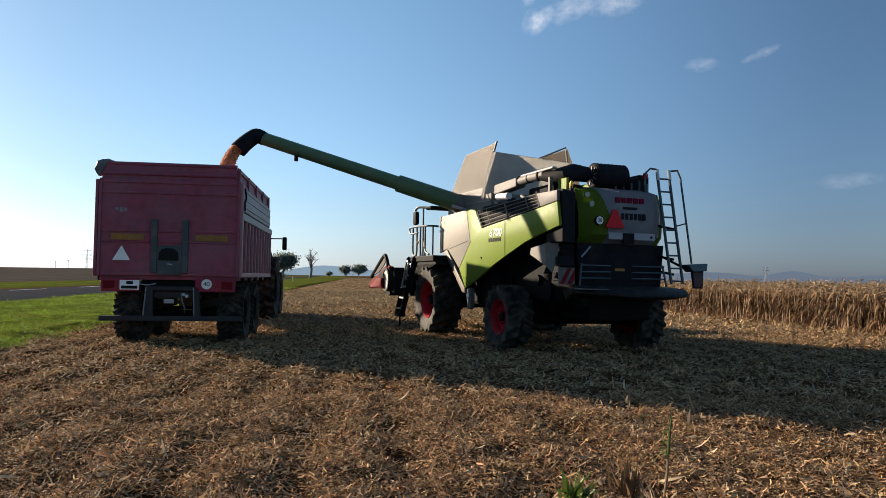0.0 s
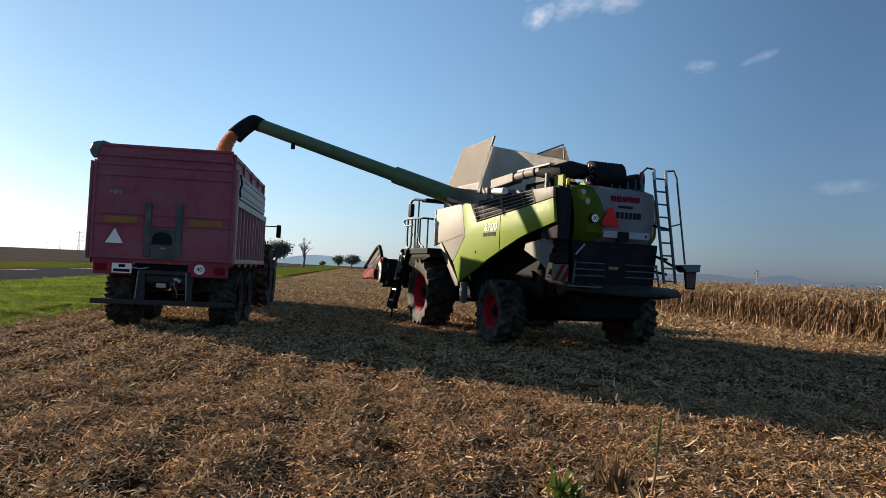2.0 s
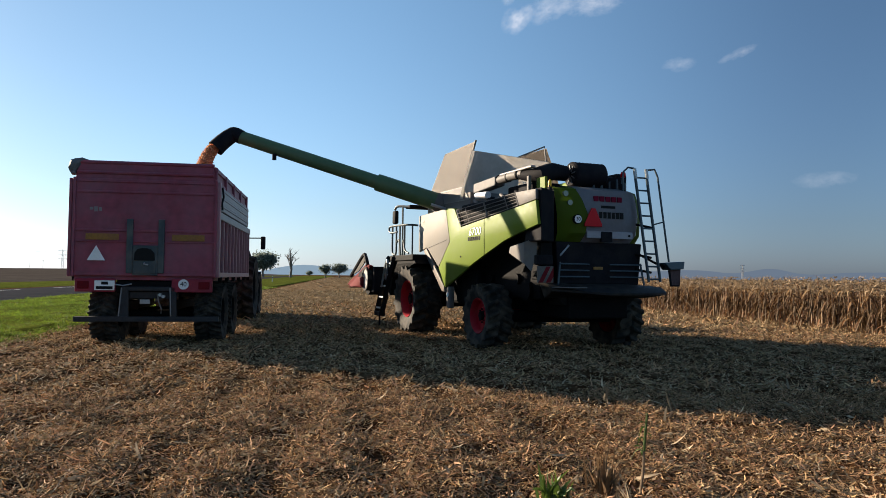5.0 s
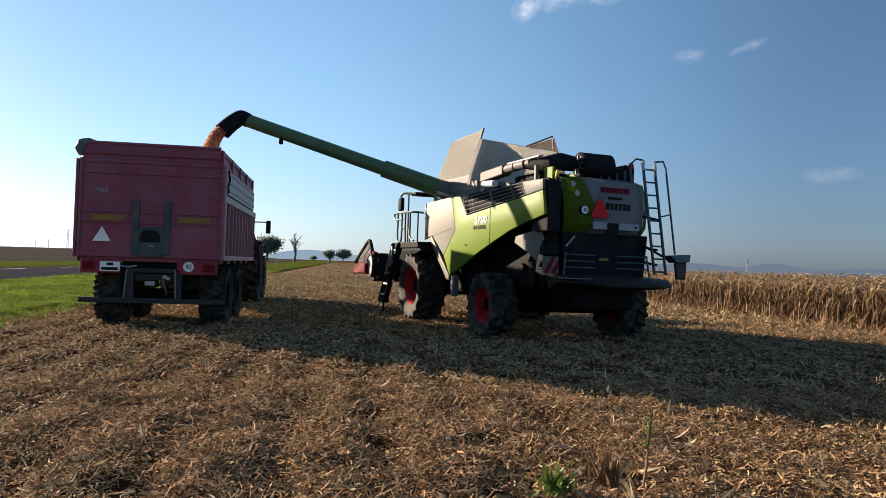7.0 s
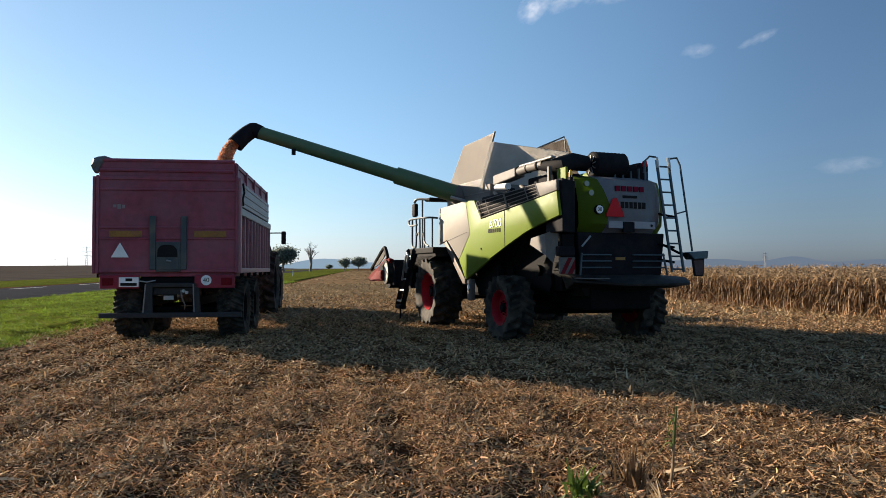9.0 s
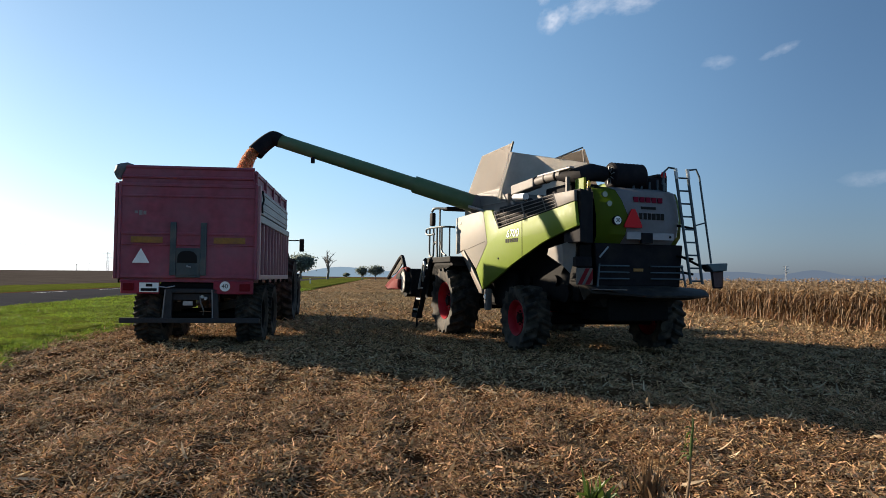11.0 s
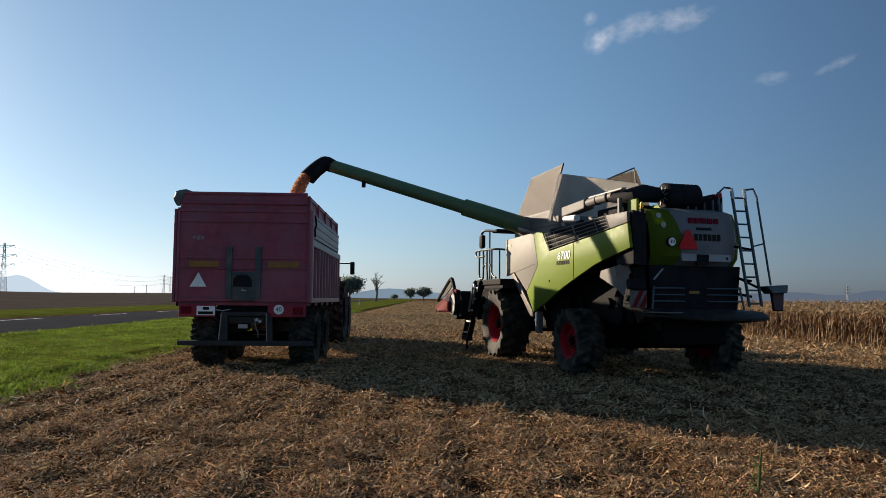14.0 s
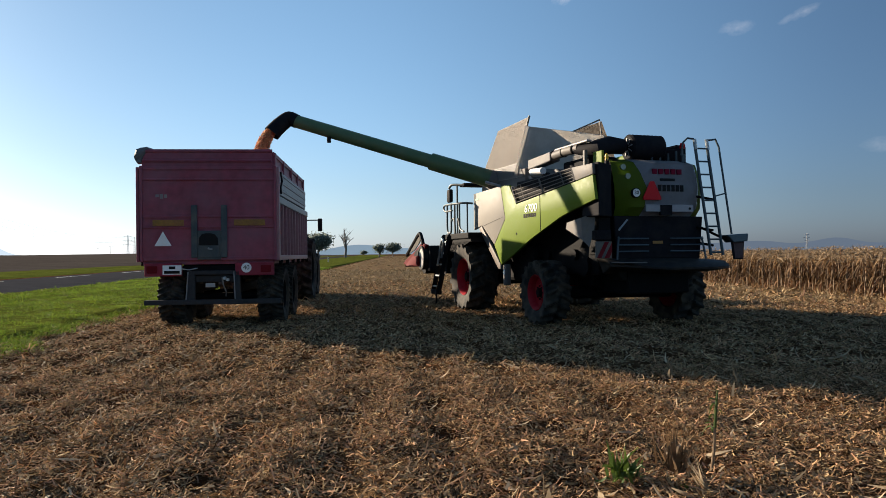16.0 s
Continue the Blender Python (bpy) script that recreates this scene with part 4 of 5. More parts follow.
gx0 = sp.x + 0.03 - 0.55 * t + rad * np.cos(ang)
gy0 = sp.y + rad * np.sin(ang)
gz0 = sp.z + 0.10 - 1.2 * t * t - 0.35 * t
grain_size = (rng.uniform(0.016, 0.034, n), rng.uniform(0.014, 0.028, n), rng.uniform(-1.5, 1.5, n), rng.random(n) * math.tau, np.zeros(n))
blades("falling_grain", n, (gx0, gy0, gz0), grain_size, GRAIN, "stream of orange maize grain falling from the spout", "grain")

# ---- tipping trailer ----
TM = pose(-4.54, 13.6, 0, 0, 0, 5)
trailer = thing("tipping_trailer", TM, "dark red tandem-axle tipping trailer with grey ribbed sides", "trailer")
LEN = 5.32
part("floor", box(-1.24, 1.24, 0.05, LEN, 1.20, 1.30, 0.01), TRED, trailer)
# tailgate: a framed leaf of plates with a hatch in the middle
gate = part("tailgate", box(-1.27, 1.29, 0.0, 0.06, 1.28, 3.06, 0.012), TRED, trailer, "dark red steel tailgate")
for x in (-1.27, 1.25):
    part("gate_post", box(x, x + 0.05, -0.045, 0.07, 1.26, 3.10, 0.012), TRED, gate)
for z, h in ((3.02, 0.06), (2.82, 0.04), (2.10, 0.045), (1.90, 0.03), (1.28, 0.07)):
    part("gate_bar", box(-1.22, 1.25, -0.025, 0.0, z, z + h, 0.008), TRED, gate)
for x in (-0.31, 0.25):
    part("gate_upright", box(x, x + 0.11, -0.06, 0.0, 1.33, 2.34, 0.012), CHUTE, gate)
hatch = part("hatch", box(-0.20, 0.25, -0.05, 0.0, 1.29, 1.85, 0.012), CHUTE, trailer, "blue-grey grain hatch")
part("hatch_slide", box(-0.17, 0.22, -0.065, -0.05, 1.33, 1.55, 0.006), CHUTE, hatch)
# opening drawn as a raised black plate, its shade painted in
part("chute_mouth", prism([(-0.17, 1.57), (0.20, 1.57), (0.19, 1.71), (0.13, 1.78), (0.05, 1.80), (-0.03, 1.80), (-0.11, 1.78), (-0.16, 1.71)], "y", -0.07, -0.05, 0.006), SIGNBLACK, hatch, "round black plate painted for the shaded chute mouth")
part("hatch_handle", tube([(0.02, -0.07, 1.52), (0.02, -0.12, 1.50), (0.10, -0.12, 1.49)], 0.014, 6), STEEL, hatch)
for x0, x1 in ((-1.03, -0.45), (0.49, 1.08)):
    part("reflective_strip", box(x0, x1, -0.034, -0.026, 1.945, 2.06, 0), YELLOW, trailer, "faded yellow strip")
part("triangle", prism([(-1.00, 1.56), (-0.68, 1.56), (-0.84, 1.84)], "y", -0.034, -0.026, 0.003), SIGNWHITE, trailer, "white warning triangle")
part("maker_mark", box(-0.98, -0.92, -0.008, -0.002, 2.50, 2.55, 0), TGREY, trailer)
part("maker_mark", box(-0.90, -0.84, -0.008, -0.002, 2.47, 2.56, 0), TGREY, trailer)
part("maker_mark", box(-0.82, -0.77, -0.008, -0.002, 2.48, 2.55, 0), TGREY, trailer)
# upper extension, rolled edge and tarpaulin
ext = part("extension_board", prism([(-1.24, 3.06), (1.22, 3.06), (1.20, 3.39), (-1.20, 3.39)], "y", 0.02, 0.07, 0.01), TRED, trailer, "red upper rear board")
part("fold", tube([(-1.22, 0.01, 3.20), (1.21, 0.01, 3.20)], 0.03, 8), TRED, ext)
part("top_roll", tube([(-1.22, 0.03, 3.39), (1.22, 0.03, 3.39)], 0.035, 10), TRED, ext)
tarp = tube([(-1.27, 0.0, 3.14), (-1.30, 0.02, 3.20), (-1.31, 0.03, 3.27), (-1.28, 0.04, 3.34), (-1.22, 0.05, 3.39), (-1.14, 0.05, 3.415), (-1.02, 0.06, 3.41)], [0.03, 0.06, 0.085, 0.095, 0.08, 0.05, 0.02], 16)
for v in tarp.verts:
    v.co += Vector((noise.noise(v.co * 13), noise.noise(v.co * 13 + Vector((5, 0, 0))), noise.noise(v.co * 13 + Vector((0, 7, 0))))) * 0.035
part("tarpaulin", tarp, TARP, trailer, "bunched crumpled grey tarpaulin end", smooth=True)
part("tarpaulin_roll", tube([(-1.27, 0.05, 3.34), (-1.27, LEN, 3.34)], 0.085, 12), TARP, trailer, "rolled tarpaulin", smooth=True)
for s in (-1, 1):
    x = s * 1.29
    part("side_wall", box(min(x, x - s * 0.05), max(x, x - s * 0.05), 0.06, LEN, 1.26, 2.46, 0.008), TRED, trailer, "red ribbed side wall")
    part("bottom_rail", box(min(x, x + s * 0.05), max(x, x + s * 0.05), 0.06, LEN, 1.26, 1.36, 0.012), TRIB, trailer, "worn red bottom rail")
    part("middle_rail", box(min(x, x + s * 0.06), max(x, x + s * 0.06), 0.06, LEN, 2.38, 2.52, 0.012), TGREY, trailer, "grey middle rail")
    for i in range(11):
        y = 0.12 + i * (LEN - 0.26) / 10
        part("rib", box(min(x, x + s * 0.055), max(x, x + s * 0.055), y, y + 0.05, 1.36, 2.38, 0.01), TRIB, trailer, "faded red upright rib")
    part("upper_wall", box(min(x, x - s * 0.04), max(x, x - s * 0.04), 0.06, LEN, 2.58, 3.06, 0.01), TGREY, trailer, "grey upper side wall")
    for z in (2.66, 2.82, 2.98):
        part("corrugation", box(min(x, x + s * 0.012), max(x, x + s * 0.012), 0.1, LEN - 0.05, z, z + 0.05, 0.01), TGREY, trailer)
    part("hinge_gap", box(min(x - s * 0.05, x - s * 0.02), max(x - s * 0.05, x - s * 0.02), 0.06, LEN, 2.46, 2.60, 0), SIGNBLACK, trailer)
    part("corner_post", box(min(x, x + s * 0.06), max(x, x + s * 0.06), 0.0, 0.13, 1.26, 3.08, 0.012), TRIB if s > 0 else TRED, trailer, "worn corner post")
    xs = s * 1.22
    part("extension_rail", box(min(xs, xs + s * 0.03), max(xs, xs + s * 0.03), 0.06, LEN, 3.30, 3.38, 0.008), TRED, trailer)
    part("extension_rail", box(min(xs, xs + s * 0.03), max(xs, xs + s * 0.03), 0.06, LEN, 3.06, 3.14, 0.008), TRED, trailer)
    part("extension_sheet", box(min(xs, xs - s * 0.02), max(xs, xs - s * 0.02), 0.06, LEN, 3.06, 3.36, 0), TRED, trailer)
    for i in range(5):
        y = 0.1 + i * (LEN - 0.25) / 4
        part("extension_post", box(min(xs, xs + s * 0.05), max(xs, xs + s * 0.05), y, y + 0.09, 3.04, 3.37, 0.008), TRED, trailer)
    part("tie_strap", tube([(x + s * 0.07, 0.16, 3.0), (x + s * 0.09, 0.2, 2.82), (x + s * 0.07, 0.15, 2.7), (x + s * 0.08, 0.14, 2.56)], 0.02, 6), BLACK, trailer)
    for i in range(6):
        part("side_hinge", box(min(x, x + s * 0.07), max(x, x + s * 0.07), 0.3 + i * 0.98, 0.38 + i * 0.98, 1.18, 1.27, 0.01), MACHINE, trailer)
part("front_wall", box(-1.27, 1.27, LEN - 0.05, LEN, 1.26, 3.38, 0.01), TRED, trailer)
part("tipping_ram", tube([(0, LEN + 0.42, 0.9), (0, LEN + 0.42, 2.9)], 0.12, 14), MACHINE, trailer)
heap = bmesh.new()
bmesh.ops.create_grid(heap, x_segments=20, y_segments=30, size=1)
for v in heap.verts:
    v.co = (v.co.x * 1.2, LEN / 2 + v.co.y * (LEN / 2 - 0.1), 2.55 + 0.45 * (1 - v.co.x ** 2) * (1 - abs(v.co.y) ** 1.5) + 0.03 * noise.noise(v.co * 4))
tagged(part("maize_load", heap, GRAIN, None, "", smooth=True), "heap of orange maize grain in the trailer", "grain", kind="stuff").matrix_world = TM
# chassis, lamps, plate and bumper
frame_bm = box(-0.50, -0.36, 0.1, LEN + 0.6, 0.95, 1.20, 0.015)
box(0.36, 0.50, 0.1, LEN + 0.6, 0.95, 1.20, 0.015, frame_bm)
box(-0.5, 0.5, 0.05, 0.2, 0.98, 1.18, 0.015, frame_bm)
part("chassis", frame_bm, MACHINE, trailer)
part("cross_member", box(-0.28, 0.50, -0.03, 0.10, 1.00, 1.08, 0.015), FRAMEGREY, trailer, "grey rear cross member")
part("bumper", box(-1.20, 1.37, -0.06, 0.04, 0.43, 0.525, 0.012), FRAMEGREY, trailer, "grey underrun bar")
for x0, x1, x2, x3 in ((-0.42, -0.26, -0.26, -0.38), (0.50, 0.61, 0.58, 0.48)):
    part("bumper_bracket", prism([(x0, 0.50), (x1, 0.50), (x2, 1.08), (x3, 1.08)], "y", -0.02, 0.06, 0.01), FRAMEGREY, trailer, "flat grey bumper bracket")
    part("bracket_edge", tube([(x0, -0.026, 0.53), (x3, -0.026, 1.06)], 0.012, 6), TGREY, trailer, "pale grey bracket edge")
part("tow_plate", box(-0.26, 0.48, 0.06, 0.09, 0.86, 1.02, 0.01), FRAMEGREY, trailer, "grey tow plate")
part("air_coupling", tube([(0.30, 0.04, 0.93), (0.30, -0.03, 0.93)], 0.03, 12), STEEL, trailer, "small brake coupling")
part("air_coupling", tube([(0.36, 0.04, 0.90), (0.36, -0.03, 0.90)], 0.03, 12), STEEL, trailer)
for x0, x1 in ((-1.20, -0.50), (0.50, 1.24)):
    lb = part("lamp_board", box(x0, x1, -0.02, 0.05, 0.98, 1.23, 0.015), LAMPRED, trailer, "red lamp board")
    q = x0 + 0.05 if x0 < 0 else x1 - 0.25
    part("tail_lamp", box(q, q + 0.20, -0.05, -0.02, 1.04, 1.18, 0.012), BOARDRED, lb, "red tail lamp")
npl = part("number_plate", box(-0.85, -0.50, -0.045, -0.025, 1.01, 1.19, 0.006), SIGNWHITE, trailer, "white number plate")
for x0, x1, z in ((-0.73, -0.61, 1.115), (-0.82, -0.53, 1.03)):
    part("plate_bar", box(x0, x1, -0.049, -0.045, z, z + 0.055, 0), SIGNBLACK, npl)
disc = part("speed_disc", tube([(0.72, -0.03, 1.13), (0.72, -0.045, 1.13)], 0.095, 28), SIGNWHITE, trailer, "white disc with black 40")
letters("40", 0.12, pose(0.72, -0.05, 1.13, 90, 0, 0), SIGNBLACK, disc, "numerals")
part("type_plate", box(-0.07, 0.11, 0.045, 0.056, 0.76, 0.84, 0), SHADEDWHITE, trailer)
part("hose", tube([(0.25, 0.0, 0.95), (0.28, -0.02, 0.80), (0.33, 0.0, 0.66), (0.30, 0.1, 0.58)], 0.014, 6), GREY, trailer)
part("cable", tube([(-0.50, -0.03, 1.12), (-0.35, -0.05, 1.10), (-0.20, -0.03, 1.13)], 0.012, 6), STEEL, trailer)
for y in (0.70, 2.18):
    part("axle", tube([(-0.9, y, 0.55), (1.1, y, 0.55)], 0.07, 12), MACHINE, trailer)
    for s in (-1, 1):
        wheel(trailer, 1.13 if s > 0 else -0.76, y, 0.58, 0.49, 0.29, MACHINE, s, 30)
for s in (-1, 1):
    part("spring_pack", box(s * 0.43 - 0.05, s * 0.43 + 0.05, 0.35, 2.55, 0.62, 0.80, 0.02), MACHINE, trailer)
part("drawbar", prism([(-0.45, LEN + 0.4), (0.45, LEN + 0.4), (0.08, LEN + 1.7), (-0.08, LEN + 1.7)], "z", 0.72, 0.90, 0.02), MACHINE, trailer)

# ---- tractor ahead of the trailer ----
tractor = thing("tractor", TM @ pose(-0.05, 7.75, 0), "dark tractor with large rear tyres coupled to the trailer", "tractor")
TGREEN = mat("dark_green_tractor_paint", (0.02, 0.07, 0.02), 0.4, vary=0.15)
wheel(tractor, -1.02, 0, 0.94, 0.62, 0.50, MACHINE, -1, 20, "rear_wheel")
wheel(tractor, 1.02, 0, 0.94, 0.62, 0.50, MACHINE, 1, 20, "rear_wheel")
wheel(tractor, -0.95, 2.8, 0.72, 0.52, 0.40, MACHINE, -1, 18, "front_wheel")
wheel(tractor, 0.95, 2.8, 0.72, 0.52, 0.40, MACHINE, 1, 18, "front_wheel")
tb = box(-0.4, 0.4, -0.5, 3.4, 0.65, 1.25, 0.05)
box(-0.9, 0.9, -0.12, 0.12, 0.8, 1.1, 0.03, tb)
box(-0.85, 0.85, 2.7, 2.9, 0.6, 0.85, 0.03, tb)
part("chassis", tb, MACHINE, tractor)
part("bonnet", prism([(1.1, 1.25), (3.6, 1.2), (3.7, 1.6), (3.4, 1.95), (1.1, 2.1)], "x", -0.45, 0.45, 0.06), TGREEN, tractor, "dark green bonnet", smooth=True)
part("cab_floor", box(-0.75, 0.75, -0.65, 1.1, 1.25, 1.40, 0.03), BLACK, tractor)
for s in (-1, 1):
    for y0, y1 in ((-0.68, -0.60), (1.15, 1.0)):
        part("cab_post", tube([(s * 0.72, y0, 1.38), (s * 0.72, y1, 2.9)], 0.035, 6), BLACK, tractor)
part("driver_seat", box(-0.25, 0.25, -0.1, 0.4, 1.40, 1.75, 0.06), BLACK, tractor)
part("roof", box(-0.8, 0.8, -0.75, 1.15, 2.88, 3.05, 0.07), TGREEN, tractor, "rounded cab roof", smooth=True)
for s in (-1, 1):
    part("mudguard", tube([(s * 1.0, -0.85, 1.35), (s * 1.0, -0.55, 1.85), (s * 1.0, 0, 2.02), (s * 1.0, 0.5, 1.88), (s * 1.0, 0.75, 1.6)], 0.14, 8), BLACK, tractor)
    part("mirror_arm", tube([(s * 0.75, 0.9, 2.45), (s * 1.42, 0.75, 2.45)], 0.02, 6), BLACK, tractor)
    part("mirror", box(s * 1.46 - 0.07, s * 1.46 + 0.07, 0.68, 0.78, 2.10, 2.50, 0.03), BLACK, tractor, "black mirror", smooth=True)
    part("work_lamp", tube([(s * 0.82, -0.6, 1.95), (s * 0.82, -0.7, 1.95)], 0.09, 12), BLACK, tractor)
    part("work_lamp", tube([(s * 0.80, -0.6, 2.55), (s * 0.80, -0.68, 2.55)], 0.06, 12), BLACK, tractor)

# ---- standing maize ----


def leaf_strip(o, base, yaw, length, width, rise, droop, r):
    """A long bent leaf as quads that rise, then droop."""
    d, side = Vector((math.cos(yaw), math.sin(yaw), 0)), Vector((-math.sin(yaw), math.cos(yaw), 0))
    prev = None
    tw = r.uniform(-0.9, 0.9)
    for k in range(5):
        s = k / 4
        p = base + d * (length * (s * 0.75 if droop > 0.5 else s)) + Vector((0, 0, rise * s - droop * length * s * s * 1.5))
        p.z = max(p.z, 0.02)
        sd = (side * math.cos(tw * s * 2) + Vector((0, 0, 1)) * math.sin(tw * s * 2)) * width * (1 - s * 0.85) * (0.6 if k == 0 else 1) / 2
        cur = (o.verts.new(p - sd), o.verts.new(p + sd))
        if prev:
            o.faces.new((prev[0], prev[1], cur[1], cur[0]))
        prev = cur


def maize_meshes(seed):
    r = random.Random(seed)
    h = r.uniform(1.08, 1.36)
    lx, ly = r.uniform(-0.10, 0.10), r.uniform(-0.10, 0.10)
    at = lambda s: Vector((lx * s * s, ly * s * s, h * s))
    st = tube([at(k / 4) for k in range(5)], [0.019, 0.018, 0.015, 0.011, 0.005], 5)
    lv, tp = bmesh.new(), bmesh.new()
    for i in range(11):
        q = 0.10 + 0.78 * (i / 11) ** 0.75
        leaf_strip(lv, at(q), r.random() * 6.28, r.uniform(0.18, 0.42), r.uniform(0.05, 0.095), r.uniform(0.0, 0.16), r.uniform(0.4, 1.3), r)
    for i in range(6):
        leaf_strip(tp, at(r.uniform(0.72, 0.97)), r.random() * 6.28, r.uniform(0.14, 0.34), r.uniform(0.045, 0.085), r.uniform(0.04, 0.24), r.uniform(0.2, 0.9), r)
    for i in range(5):
        leaf_strip(tp, at(0.97), r.random() * 6.28, r.uniform(0.06, 0.14), 0.018, r.uniform(0.05, 0.15), 0.2, r)
    cob = tube([at(0.48) + Vector((0.02, 0, 0)), at(0.48) + Vector((0.07, 0.02, -0.08)), at(0.48) + Vector((0.09, 0.03, -0.20))], [0.014, 0.034, 0.010], 7)
    return st, lv, tp, cob


kinds = []
for seed in range(8):
    st, lv, tp, cob = maize_meshes(seed)
    p = thing("maize_plant", pose(0, 0, 0), "dry golden-brown standing maize plant with drooping leaves", "maize plant", "standing maize")
    part("stalk", st, STALK, p), part("leaves", lv, STRAW, p), part("top_leaves", tp, TOPLEAF, p, "pale upper leaves"), part("cob", cob, STRAW, p, "dry husk-wrapped cob")
    kinds.append(p)
rr = random.Random(11)
count = 0
row_y = 13.0
while count < 260:
    for row in range(2):
        y = row_y + rr.uniform(-0.05, 0.05)
        m = pose(CORN_EDGE(y) + row * 0.70 + rr.uniform(-0.09, 0.09), y, 0, rr.uniform(-5, 5), rr.uniform(-5, 5), rr.uniform(0, 360))
        if count < 8:
            kinds[count].matrix_world = m
        else:
            copy_thing(kinds[count % 8], m)
        count += 1
    row_y += 0.16
# stalks knocked over at the edge of the crop
for i in range(16):
    y = 13.2 + i * 0.95 + rr.uniform(-0.3, 0.3)
    length = rr.uniform(0.6, 1.0)
    p = thing("fallen_maize_stalk", pose(CORN_EDGE(y) - rr.uniform(0.05, 0.35), y, 0, 0, 0, rr.uniform(0, 360)), "pale dry maize stalk leaning against the crop edge", "maize stalk", "fallen maize stalks")
    lean = rr.uniform(0.5, 1.1)
    tip = Vector((math.sin(lean) * length, 0, math.cos(lean) * length))
    part("stalk", tube([(0, 0, -0.02), tip * 0.5 + Vector((0, 0, 0.03)), tip], [0.019, 0.017, 0.010], 6), TOPLEAF, p)
    o = bmesh.new()
    for k in range(4):
        leaf_strip(o, tip * rr.uniform(0.3, 1.0), rr.random() * 6.28, rr.uniform(0.2, 0.4), 0.06, 0.04, 0.9, rr)
    tagged(part("leaves", o, STRAW, p), kind="stuff")
# the rest of the crop, uncountable, in one mesh
base_v, base_f, base_m, tone = [], [], [], []
for seed in range(20, 26):
    o = bmesh.new()
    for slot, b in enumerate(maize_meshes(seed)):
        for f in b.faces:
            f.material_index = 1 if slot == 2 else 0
        join(o, b)
    o.verts.index_update()
    base_v.append(np.array([v.co for v in o.verts]))
    base_f.append([[v.index for v in f.verts] for f in o.faces])
    base_m.append([f.material_index for f in o.faces])
    o.free()
cv, cf, off = [], [], 0
spots = []
y = 9.0
while y < 33.9:
    spots += [(CORN_EDGE(y) + row * 0.70, y) for row in range(0 if y < 12.95 else 2, 9)]
    y += 0.17
while y < 90:
    spots += [(CORN_EDGE(y) + row * 0.70, y) for row in range(0, 5)]
    y += 0.20
for row in range(9, 60, 3):
    spots += [(CORN_EDGE(q) + row * 0.70, q) for q in np.arange(9, 50, 0.8)]
for i, (x, y) in enumerate(spots):
    a, s = rr.uniform(0, math.tau), rr.uniform(0.9, 1.1)
    k = i % 6
    v = base_v[k] * s
    c, sn = math.cos(a), math.sin(a)
    v = np.stack([v[:, 0] * c - v[:, 1] * sn + x + rr.uniform(-0.1, 0.1), v[:, 0] * sn + v[:, 1] * c + y + rr.uniform(-0.08, 0.08), v[:, 2]], 1)
    cv.append(v)
    cf += [[q + off for q in f] for f in base_f[k]]
    tone += base_m[k]
    off += len(v)
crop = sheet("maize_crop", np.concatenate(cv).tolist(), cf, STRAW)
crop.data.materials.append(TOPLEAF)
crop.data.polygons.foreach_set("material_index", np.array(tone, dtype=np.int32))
tagged(crop, "dense dry golden maize crop behind the first rows", "maize crop", kind="stuff")
# the canopy far into the field
fv, ff = [], []
fx, fy = np.concatenate([np.arange(0, 60, 2.0), np.arange(60, 900, 30)]), np.concatenate([np.arange(12, 120, 3.0), np.arange(120, 2200, 60)])
for j, y in enumerate(fy):
    for i, x in enumerate(fx):
        fv.append((CORN_EDGE(min(y, 400)) + 6.0 + x, y, 1.16 + 0.10 * noise.noise((x * 1.3, y * 0.9, 1)) if i else 0.0))
for j in range(len(fy) - 1):
    for i in range(len(fx) - 1):
        a = j * len(fx) + i
        ff.append((a, a + 1, a + 1 + len(fx), a + len(fx)))
tagged(sheet("maize_canopy", fv, ff, STRAW), "top of the ripe maize field stretching away", "maize crop", kind="stuff")

